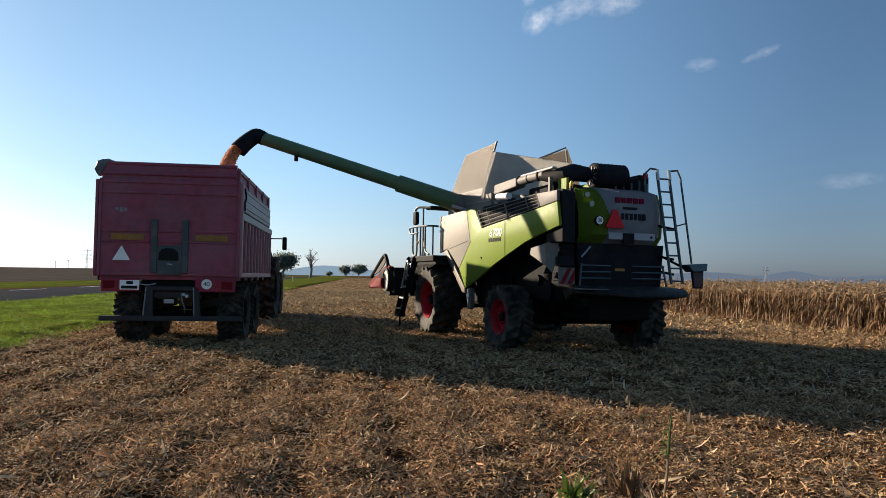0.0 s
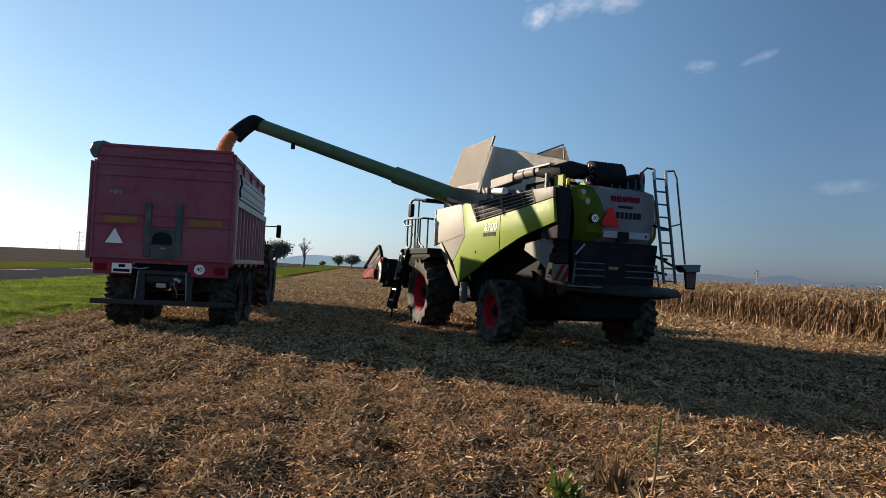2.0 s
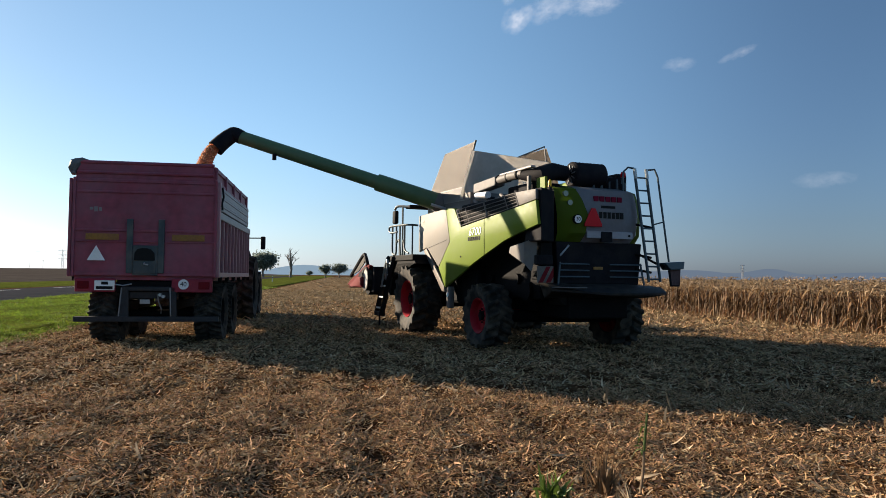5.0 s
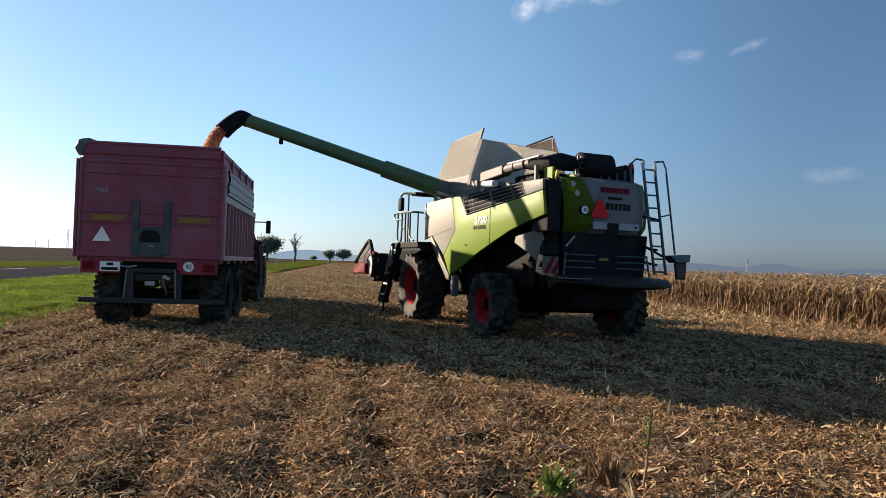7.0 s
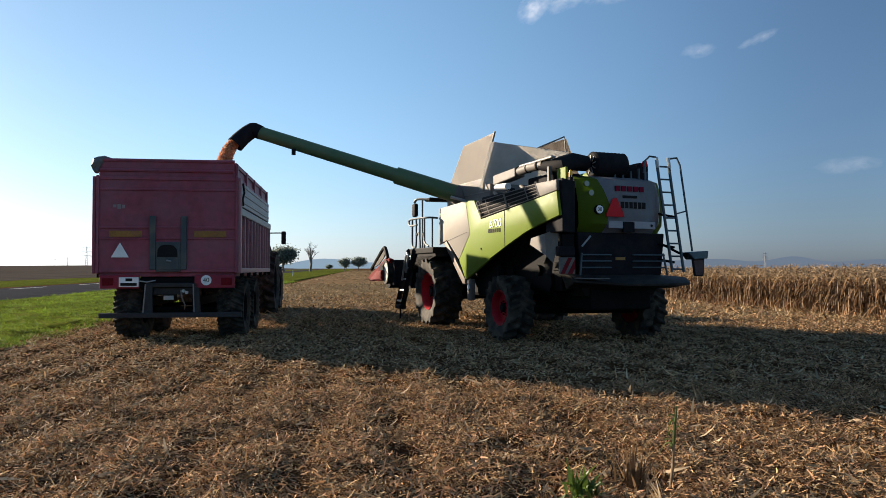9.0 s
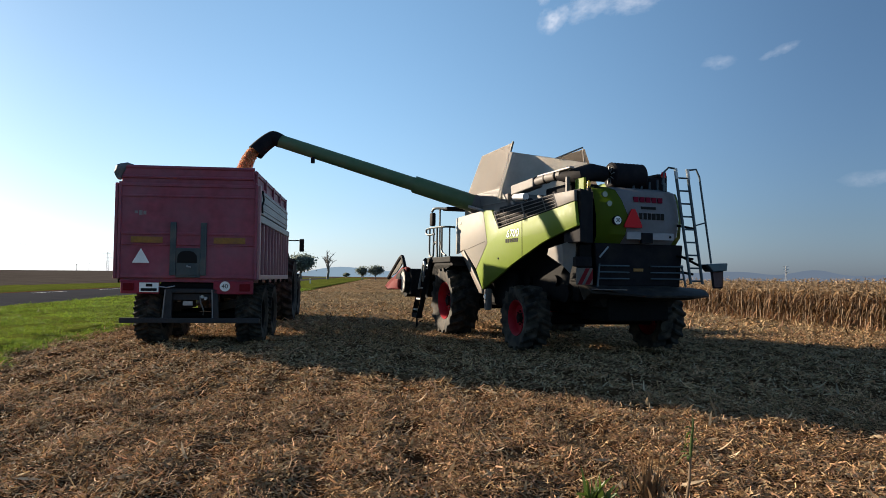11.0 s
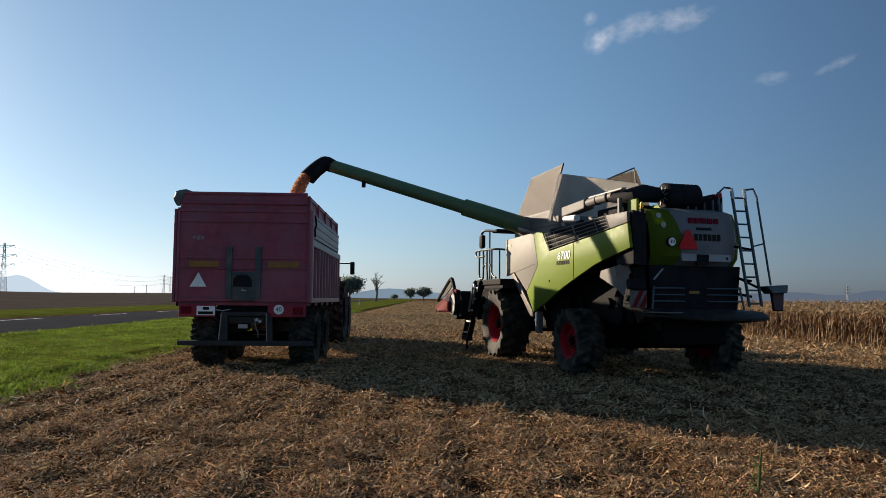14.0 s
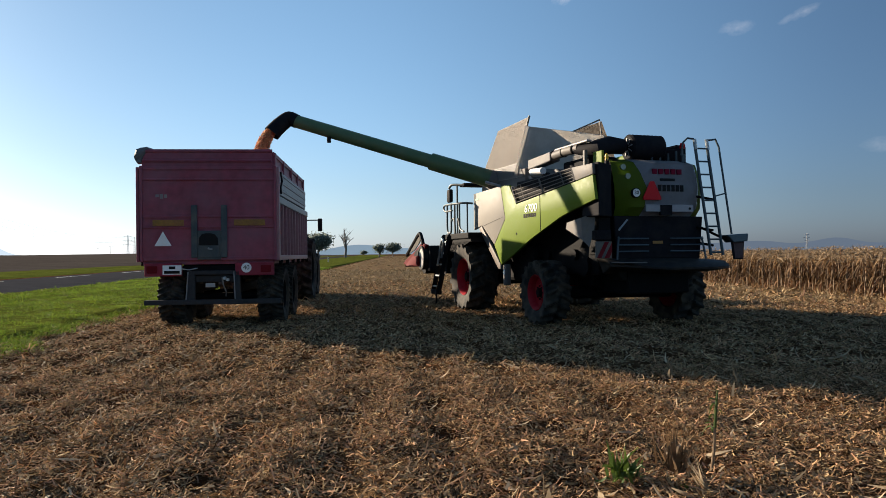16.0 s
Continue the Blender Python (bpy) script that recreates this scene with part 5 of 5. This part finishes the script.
# ---- trees ----


def tree(name, x, y, h, spread, leafy, seed, label):
    r = random.Random(seed)
    t = thing(name, pose(x, y, 0), label, "tree")
    o = bmesh.new()
    top = h * (0.5 if leafy else 0.62)
    tube([(0, 0, -0.1), (0.05 * h * r.uniform(-1, 1), 0, top * 0.5), (0.04 * h * r.uniform(-1, 1), 0, top)], [h * 0.05, h * 0.036, h * 0.022], 8, o)
    tips = []
    for i in range(13):
        a = r.random() * 6.28
        z0 = top * r.uniform(0.45, 1.0)
        rad = spread * r.uniform(0.45, 0.95)
        e = Vector((math.cos(a) * rad, math.sin(a) * rad, min(h, z0 + h * r.uniform(0.15, 0.45))))
        m = Vector((e.x * 0.45, e.y * 0.45, (z0 + e.z) / 2 + 0.04 * h))
        tube([(0, 0, z0), m, e], [h * 0.018, h * 0.012, h * 0.004], 5, o)
        tips += [m, e]
        for k in range(4 if leafy else 9):
            q = m.lerp(e, r.uniform(0.2, 1))
            w = q + Vector((r.uniform(-1, 1), r.uniform(-1, 1), r.uniform(0.1, 1))) * h * 0.11
            tube([q, w], [h * 0.006, h * 0.002], 4, o)
            tips.append(w)
    part("trunk", o, BARK, t)
    if leafy:
        c = bmesh.new()
        for i in range(6500):
            p = r.choice(tips) + Vector((r.gauss(0, 1), r.gauss(0, 1), r.gauss(0, 0.8))) * h * 0.062
            if r.random() < 0.42:
                p = Vector((r.gauss(0, 0.42) * spread, r.gauss(0, 0.42) * spread, h * 0.66 + r.gauss(0, 0.13) * h))
            s = h * r.uniform(0.015, 0.035)
            d, e = Vector((r.uniform(-1, 1), r.uniform(-1, 1), r.uniform(-1, 1))) * s, Vector((r.uniform(-1, 1), r.uniform(-1, 1), r.uniform(-1, 1))) * s
            c.faces.new([c.verts.new(p + q) for q in (-d - e, d - e, d + e, -d + e)])
        part("crown", c, LEAF, t, "green leafy crown")
    return t


def polar(az, dist):
    return math.sin(radians(az)) * dist, math.cos(radians(az)) * dist


tree("roadside_tree", *polar(-9.95, 300), 10.9, 5.4, True, 1, "round green fruit tree on the verge")
tree("bare_tree", *polar(-7.9, 300), 11.6, 3.4, False, 2, "leafless dead tree on the verge")
tree("roadside_tree", *polar(-5.15, 330), 6.2, 2.4, True, 3, "far green tree beside the field")
tree("roadside_tree", *polar(-4.05, 330), 6.6, 3.6, True, 4, "far broad green tree beside the field")
tree("roadside_tree", *polar(-6.4, 500), 4.0, 2.6, True, 5, "low green tree far off")
mark = thing("marker_post", pose(-19.2, 118, 0), "white roadside marker post", "marker post")
part("post", box(-0.06, 0.06, -0.06, 0.06, 0, 1.0, 0.02), SIGNWHITE, mark)
part("band", box(-0.065, 0.065, -0.065, 0.065, 0.7, 0.85, 0.005), SIGNBLACK, mark)

# ---- power line ----


def pylon(x, y, h, yaw, label, bold=1.0):
    p = thing("pylon", pose(x, y, 0, 0, 0, yaw), label, "pylon")
    leg = bmesh.new()
    w = lambda z: h * (0.044 * (1 - z / h) ** 1.2 + 0.014)
    zs = [h * k / 9 for k in range(10)]
    r = h * 0.0042 * bold
    for sx in (-1, 1):
        for sy in (-1, 1):
            tube([(sx * w(z), sy * w(z), z) for z in zs], r, 4, leg)
    part("mast", leg, PYLON, p)
    br = bmesh.new()
    for a, b in zip(zs, zs[1:]):
        for s in (-1, 1):
            tube([(-w(a), s * w(a), a), (w(b), s * w(b), b)], r * 0.7, 4, br), tube([(w(a), s * w(a), a), (-w(b), s * w(b), b)], r * 0.7, 4, br)
    part("bracing", br, PYLON, p)
    for z, arm in ((0.60, 0.17), (0.77, 0.20), (0.94, 0.17)):
        c = bmesh.new()
        for s in (-1, 1):
            tube([(0, 0, h * z), (s * h * arm, 0, h * z + h * 0.012)], r, 4, c), tube([(0, 0, h * (z - 0.045)), (s * h * arm, 0, h * z + h * 0.012)], r * 0.8, 4, c)
            tube([(s * h * arm, 0, h * z), (s * h * arm, 0, h * (z - 0.04))], r * 0.9, 4, c)
        part("cross_arm", c, PYLON, p)
    return p


px, py = polar(-34.35, 600)
pylon(px, py, 39, 20, "steel lattice pylon beyond the ploughed field")
qx, qy = polar(27.2, 1500)
pylon(qx, qy, 31, 0, "far steel lattice pylon behind the maize", 2.2)
rx, ry = polar(-24.0, 1300)
pylon(rx, ry, 38, 20, "far steel lattice pylon")
rx2, ry2 = polar(-23.55, 1330)
pylon(rx2, ry2, 36, 20, "far steel lattice pylon")
for az, d, h in ((-36.4, 420, 10.5), (-34.95, 460, 10.0), (-25.2, 600, 10), (-26.0, 700, 10)):
    x, y = polar(az, d)
    po = thing("power_pole", pose(x, y, 0), "thin wooden power pole on the horizon", "power pole")
    part("pole", tube([(0, 0, -1), (0, 0, h)], [0.2, 0.15], 6), BARK, po)
    part("cross_bar", box(-1.0, 1.0, -0.08, 0.08, h - 0.8, h - 0.6, 0.02), BARK, po)
for k, (z, s) in enumerate(((0.60, -1), (0.60, 1), (0.76, -1), (0.76, 1), (0.93, -1), (0.93, 1))):
    o = bmesh.new()
    arm = (0.155, 0.185, 0.14)[k // 2] * 39 * s
    a = Vector((px + arm * 0.9, py + arm * 0.3, 39 * z))
    for b in (Vector((rx + arm, ry, 38 * z)), Vector((px - 420 + arm, py - 500, 39 * z))):
        tube([a.lerp(b, q / 8) - Vector((0, 0, 9 * (1 - (q / 4 - 1) ** 2))) for q in range(9)], 0.05, 4, o)
    tagged(part("power_line", o, DARKSTEEL), "thin sagging power line between pylons", "power line", "power lines")

# ---- distance ----


def hills(name, az0, az1, dist, height, material, label):
    v, f = [], []
    n = 120
    for i in range(n + 1):
        az = az0 + (az1 - az0) * i / n
        x, y = polar(az, dist)
        v += [(x, y, -60), (x, y, 1.35 + dist * math.tan(radians(max(0.02, height(az)))))]
        if i:
            f.append((2 * i - 2, 2 * i, 2 * i + 1, 2 * i - 1))
    return tagged(sheet(name, v, f, material), label, "hills", kind="structure")


bell = lambda az, c, w, h: h * math.exp(-((az - c) / w) ** 2)
wob = lambda az, s: 0.05 * noise.noise((az * 0.55, s, 0)) + 0.02 * noise.noise((az * 2.1, s, 5))
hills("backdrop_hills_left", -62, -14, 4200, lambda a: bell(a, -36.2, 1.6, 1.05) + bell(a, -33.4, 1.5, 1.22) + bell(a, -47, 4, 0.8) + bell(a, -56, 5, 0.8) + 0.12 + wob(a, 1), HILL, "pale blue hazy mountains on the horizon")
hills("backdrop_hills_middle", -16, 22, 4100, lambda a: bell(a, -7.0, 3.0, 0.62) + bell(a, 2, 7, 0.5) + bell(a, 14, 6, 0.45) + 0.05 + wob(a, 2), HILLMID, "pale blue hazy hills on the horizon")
hills("backdrop_hills_right", 14, 60, 4000, lambda a: bell(a, 29.0, 1.8, 0.62) + bell(a, 24.4, 2.6, 0.38) + bell(a, 34.2, 3.2, 0.30) + bell(a, 42, 6, 0.6) + bell(a, 20, 4, 0.38) + 0.16 + wob(a, 3), HILLNEAR, "blue-grey hazy wooded hills on the horizon")


def cloud(az, el, w, h, tilt, density, seed):
    """A wisp of cloud far up: a soft noise sheet, its sunlit white emitted."""
    m = bpy.data.materials.new("cloud")
    m.use_nodes = True
    n, l = m.node_tree.nodes, m.node_tree.links
    co, tex, grad = n.new("ShaderNodeTexCoord"), n.new("ShaderNodeTexNoise"), n.new("ShaderNodeTexGradient")
    mp, mp2 = n.new("ShaderNodeMapping"), n.new("ShaderNodeMapping")
    mp.inputs["Location"].default_value = (seed, seed * 0.7, 0)
    mp.inputs["Scale"].default_value = (0.42 * w, 0.62 * h, 1)
    tex.inputs["Scale"].default_value, tex.inputs["Detail"].default_value, tex.inputs["Roughness"].default_value = 2.2, 10, 0.6
    grad.gradient_type = "SPHERICAL"
    l.new(co.outputs["Object"], mp.inputs["Vector"]), l.new(mp.outputs["Vector"], tex.inputs["Vector"])
    l.new(co.outputs["Object"], grad.inputs["Vector"])
    mul, rng_ = n.new("ShaderNodeMath"), n.new("ShaderNodeMapRange")
    mul.operation = "MULTIPLY"
    l.new(tex.outputs["Fac"], mul.inputs[0]), l.new(grad.outputs["Fac"], mul.inputs[1])
    rng_.inputs["From Min"].default_value, rng_.inputs["From Max"].default_value, rng_.inputs["To Max"].default_value = 0.20, 0.62, density
    l.new(mul.outputs[0], rng_.inputs["Value"])
    e, t, mx = n.new("ShaderNodeEmission"), n.new("ShaderNodeBsdfTransparent"), n.new("ShaderNodeMixShader")
    e.inputs["Color"].default_value, e.inputs["Strength"].default_value = (0.90, 0.92, 1.0, 1), CLOUD_GLOW
    l.new(rng_.outputs["Result"], mx.inputs["Fac"]), l.new(t.outputs["BSDF"], mx.inputs[1]), l.new(e.outputs["Emission"], mx.inputs[2])
    l.new(mx.outputs["Shader"], n["Material Output"].inputs["Surface"])
    d = 3600
    x, y = polar(az, d * math.cos(radians(el)))
    ob = sheet("cloud", [(-1, -1, 0), (1, -1, 0), (1, 1, 0), (-1, 1, 0)], [(0, 1, 2, 3)], m)
    z = d * math.sin(radians(el))
    ob.matrix_world = look((x, y, z), (0, 0, 1.35), tilt) @ Matrix.Diagonal((d * math.tan(radians(w)), d * math.tan(radians(h)), 1, 1))
    ob.visible_shadow = False
    return tagged(ob, "small white wisp of cloud", "cloud", "clouds", "structure")


cloud(10.1, 20.1, 2.3, 1.7, -35, 0.72, 3.1)
cloud(12.6, 20.9, 3.4, 1.6, -18, 0.45, 4.9)
cloud(16.0, 21.1, 4.6, 1.6, -4, 0.42, 8.4)
cloud(9.3, 21.7, 1.3, 0.8, -40, 0.4, 2.2)
cloud(22.7, 16.2, 2.2, 0.95, -2, 0.26, 5.2)
cloud(27.0, 16.6, 2.6, 0.6, -20, 0.26, 1.7)
cloud(32.6, 7.2, 3.6, 1.0, -2, 0.18, 6.6)

DRYHUSK = mat("ragged_brown_husk", (0.24, 0.15, 0.08), 0.7, vary=0.3, scale=12, island=0.5, trans=0.3, spec=0.1)
# ---- stalks and weeds near the camera ----


def stub(name, x, y, h, lean, material, label):
    p = thing(name, pose(x, y, relief(x, y) - 0.02, lean, lean * 0.4, 0), label, "maize stubble", "stubble stalks")
    part("stalk", tube([(0, 0, 0), (0.004, 0, h * 0.6), (0.0, 0.004, h)], [0.012, 0.011, 0.010], 7), material, p)
    o = bmesh.new()
    r = random.Random(int(x * 100))
    for i in range(4):
        leaf_strip(o, Vector((0, 0, h * 0.2 * i)), r.random() * 6.28, 0.14, 0.022, 0.05, 0.5, r)
    tagged(part("husk", o, TOPLEAF, p), kind="stuff")


stub("stubble_stalk", 2.36, 7.40, 0.20, 0, TOPLEAF, "short upright cut maize stalk")
stub("stubble_stalk", 2.90, 6.95, 0.24, -22, TOPLEAF, "short leaning cut maize stalk")
stub("stubble_stalk", 2.97, 6.98, 0.20, -30, TOPLEAF, "short leaning cut maize stalk")
for i in range(26):
    y = rr.uniform(5.5, 12)
    x = rr.uniform(-0.45, 0.5) * y
    stub("stubble_stalk", x, y, rr.uniform(0.05, 0.12), rr.uniform(-30, 30), STALK, "short cut maize stalk in the residue")

weed = thing("maize_shoot", pose(1.62, 4.34, 0), "tall thin half-green maize shoot standing in the residue", "plant")
part("stem", tube([(0, 0, 0), (0.018, 0, 0.14), (0.024, 0, 0.27)], [0.010, 0.009, 0.008], 7), STALK, weed, "dry brown lower stem")
part("green_stem", tube([(0.024, 0, 0.265), (0.032, 0, 0.38), (0.045, 0.0, 0.50)], [0.009, 0.009, 0.004], 7), WEED, weed, "green upper stem")
o = bmesh.new()
r9 = random.Random(4)
for i in range(9):
    leaf_strip(o, Vector((0.014 + 0.003 * i, 0, 0.24 + 0.024 * i)), r9.random() * 6.28, r9.uniform(0.05, 0.11), 0.022, r9.uniform(0.03, 0.10), r9.uniform(0.2, 1.2), r9)
leaf_strip(o, Vector((0.03, 0, 0.34)), 1.0, 0.03, 0.012, 0.2, 0.1, r9)
tagged(part("leaves", o, WEED, weed), kind="stuff")
clump = thing("green_weed", pose(1.01, 4.14, 0), "bushy green leafy weed in the residue", "plant")
o = bmesh.new()
for i in range(48):
    leaf_strip(o, Vector((r9.gauss(0, 0.05), r9.gauss(0, 0.04), r9.uniform(0, 0.08))), r9.random() * 6.28, r9.uniform(0.05, 0.13), r9.uniform(0.022, 0.05), r9.uniform(0.06, 0.24), r9.uniform(0.3, 1.2), r9)
tagged(part("leaves", o, WEED, clump), kind="stuff")
husk = thing("maize_stump", pose(1.36, 4.22, 0), "broken pale maize stump wrapped in ragged dry husk", "plant")
o = bmesh.new()
for i in range(54):
    leaf_strip(o, Vector((r9.gauss(0, 0.035), r9.gauss(0, 0.03), r9.uniform(0.0, 0.10))), r9.random() * 6.28, r9.uniform(0.03, 0.13), r9.uniform(0.014, 0.045), r9.uniform(0.10, 0.32), r9.uniform(0.1, 0.8), r9)
tagged(part("husk", o, DRYHUSK, husk), kind="stuff")
part("stalk", tube([(0, 0, 0), (0.01, 0, 0.11), (0.022, 0, 0.19)], [0.016, 0.015, 0.011], 7), STALK, husk)
husk2 = thing("maize_stump", pose(1.43, 3.93, 0), "pale maize stump split into leaning strips", "plant")
o = bmesh.new()
for i in range(9):
    leaf_strip(o, Vector((r9.gauss(0.01, 0.02), r9.gauss(0, 0.015), 0.0)), 3.14 + r9.gauss(0, 0.35), r9.uniform(0.06, 0.12), r9.uniform(0.020, 0.042), r9.uniform(0.16, 0.28), 0.2, r9)
tagged(part("husk", o, HUSK, husk2), kind="stuff")
clump2 = thing("green_weed", pose(1.34, 3.95, 0), "small green leafy weed in the residue", "plant")
o = bmesh.new()
for i in range(18):
    leaf_strip(o, Vector((r9.gauss(0, 0.025), r9.gauss(0, 0.02), r9.uniform(0, 0.03))), r9.random() * 6.28, r9.uniform(0.03, 0.07), r9.uniform(0.012, 0.03), r9.uniform(0.02, 0.07), 0.5, r9)
tagged(part("leaves", o, WEED, clump2), kind="stuff")

# ---- residue and grass ----


def scatter(n, y0, y1, k0, k1):
    u = rng.random(n)
    y = np.sqrt(y0 * y0 + u * (y1 * y1 - y0 * y0))
    return (k0 + rng.random(n) * (k1 - k0)) * y, y


def litter(name, n, y0, y1, lmin, lmax, wmin, wmax, label, material=CHAFF, steps=(0.0, 0.33, 0.67, 1.0)):
    x, y = scatter(n, y0, y1, -0.86, 0.92)
    keep = (x > VERGE(y) - 0.3 - 0.6 * rng.random(n) ** 3) & (x < 13.7 - 0.088 * y + 1.0)
    clump_n = np.array([noise.noise((a * 1.6, b * 2.4, 8.8)) + 0.7 * noise.noise((a * 5.0, b * 6.0, 1.8)) for a, b in zip(x, y)])
    clump_n += 0.28 * np.cos(math.tau * (x + 0.07 * y) / 0.76)
    keep &= rng.random(n) < np.clip(0.72 + 0.9 * clump_n, 0.18, 1.0)
    x, y = x[keep], y[keep]
    m = len(x)
    z = np.array([relief(a, b) for a, b in zip(x, y)]) + 0.055 * rng.random(m) ** 2
    L = rng.uniform(lmin, lmax, m) * rng.uniform(0.5, 1.3, m)
    blades(name, m, (x, y, z), (L, rng.uniform(wmin, wmax, m), rng.normal(0.08, 0.24, m), rng.random(m) * math.tau, rng.normal(0, 0.4, m)), material, label, "maize residue", 0.6, steps)


litter("maize_residue", 210000, 2.7, 8.0, 0.016, 0.075, 0.005, 0.014, "chopped straw-coloured maize residue strewn over the soil")
x, y = scatter(520, 3.0, 9.0, -0.55, 0.92)
keep = (x > VERGE(y) + 0.3) & (rng.random(len(x)) < np.clip(0.35 + x * 0.2, 0.12, 1.0))
x, y = x[keep], y[keep]
m = len(x)
z = np.array([relief(a, b) for a, b in zip(x, y)]) + rng.uniform(0.02, 0.05, m)
blades("large_husks", m, (x, y, z), (rng.uniform(0.06, 0.14, m), rng.uniform(0.016, 0.040, m), rng.normal(0.08, 0.2, m), rng.random(m) * math.tau, rng.normal(0, 0.5, m)), HUSK,
       "broad pale curled cob husks lying on the residue", "maize residue", 0.7, pointed=True)
litter("bleached_residue", 52000, 3.4, 8.0, 0.012, 0.045, 0.008, 0.020, "pale bleached shreds of maize leaf on the residue", FARHUSK)
litter("bleached_residue", 100000, 8.0, 19.0, 0.02, 0.075, 0.008, 0.026, "pale bleached shreds of maize leaf further out", FARHUSK, (0.0, 0.5, 1.0))
litter("maize_residue", 160000, 8.0, 19.0, 0.02, 0.085, 0.009, 0.027, "chopped straw-coloured maize residue further out", CHAFF, (0.0, 0.5, 1.0))
x, y = scatter(12000, 2.7, 17.0, -0.86, 0.92)
keep = (x > VERGE(y) - 0.1) & (x < 13.0)
x, y = x[keep], y[keep]
m = len(x)
z = np.array([relief(a, b) for a, b in zip(x, y)]) + rng.uniform(0.015, 0.05, m)
blades("maize_husks", m, (x, y, z), (rng.uniform(0.025, 0.085, m), rng.uniform(0.005, 0.020, m), rng.normal(0.05, 0.28, m), rng.random(m) * math.tau, rng.normal(0, 0.3, m)), HUSK,
       "pale torn maize husks lying on the residue", "maize residue", 0.5)
litter("maize_residue", 90000, 17.5, 34.0, 0.05, 0.16, 0.03, 0.075, "straw-coloured residue beyond the machines", FARHUSK, (0.0, 1.0))
litter("maize_residue", 60000, 17.5, 34.0, 0.05, 0.16, 0.03, 0.075, "brown residue beyond the machines", CHAFF, (0.0, 1.0))
litter("maize_residue", 90000, 30.0, 60.0, 0.08, 0.22, 0.03, 0.09, "straw-coloured residue far across the stubble", FARHUSK, (0.0, 1.0))

x, y = scatter(26000, 60, 420, -0.30, 0.36)
keep = (x > VERGE(y)) & (x < 13.7 - 0.088 * y + 1.0)
x, y = x[keep], y[keep]
m = len(x)
blades("maize_residue", m, (x, y, np.full(m, 0.02)), (rng.uniform(0.2, 0.6, m), rng.uniform(0.08, 0.2, m), rng.normal(0.0, 0.05, m), rng.random(m) * math.tau, np.zeros(m)), FARHUSK,
       "pale residue at the far end of the stubble", "maize residue", 0.0, (0.0, 1.0))
def turf_height(x, y):
    """The soft uneven top of the verge."""
    return np.array([0.085 + 0.04 * (noise.noise((a * 0.7, b * 0.7, 2)) + 0.5 * noise.noise((a * 2.6, b * 2.6, 9))) for a, b in zip(x, y)])


n = 190000
yy = 5.0 + (rng.random(n) ** 1.9) * 65
lo, hi = ROAD_NEAR + ROAD_LEAN * yy, VERGE(yy)
k = rng.random(n)
xx = lo + (hi - lo) * k + rng.normal(0, 0.16, n) + np.where(k > 0.9, 0.35 * np.sin(yy * 2.3) * np.sin(yy * 0.9 + 1), 0.0)
zz = turf_height(xx, yy)
size = np.clip(yy / 14, 0.8, 2.2)
tuft = np.array([0.45 + 1.7 * max(0, noise.noise((a * 1.1, b * 1.1, 5)) + 0.7 * noise.noise((a * 3, b * 3, 2)) + 0.3) for a, b in zip(xx, yy)])
blades("verge_grass", n, (xx, yy, zz), (rng.uniform(0.022, 0.062, n) * size ** 0.3 * tuft, rng.uniform(0.007, 0.013, n) * size, rng.uniform(0.35, 1.4, n), rng.random(n) * math.tau, rng.normal(-0.15, 0.2, n)), GRASS,
       "short green grass blades on the verge", "grass", 0.3, (0.0, 0.5, 1.0))
n = 70000
yy = 7.0 + (rng.random(n) ** 1.3) * 20
k = rng.random(n) ** 1.5
xx = VERGE(yy) + 0.12 - k * 6.0 + rng.normal(0, 0.12, n) + 0.30 * np.sin(yy * 2.3) * np.sin(yy * 0.9 + 1) * (1 - k) ** 3
tuft = np.array([0.5 + 1.5 * max(0, noise.noise((a * 1.1, b * 1.1, 5)) + 0.7 * noise.noise((a * 3, b * 3, 2)) + 0.3) for a, b in zip(xx, yy)])
blades("verge_grass", n, (xx, yy, turf_height(xx, yy) * np.minimum(1, 0.3 + k * 8)), (rng.uniform(0.03, 0.07, n) * tuft, rng.uniform(0.007, 0.014, n), rng.uniform(0.3, 1.3, n), rng.random(n) * math.tau, rng.normal(-0.2, 0.25, n)), GRASS,
       "dense short grass along the ragged edge of the verge", "grass", 0.3, (0.0, 0.5, 1.0))
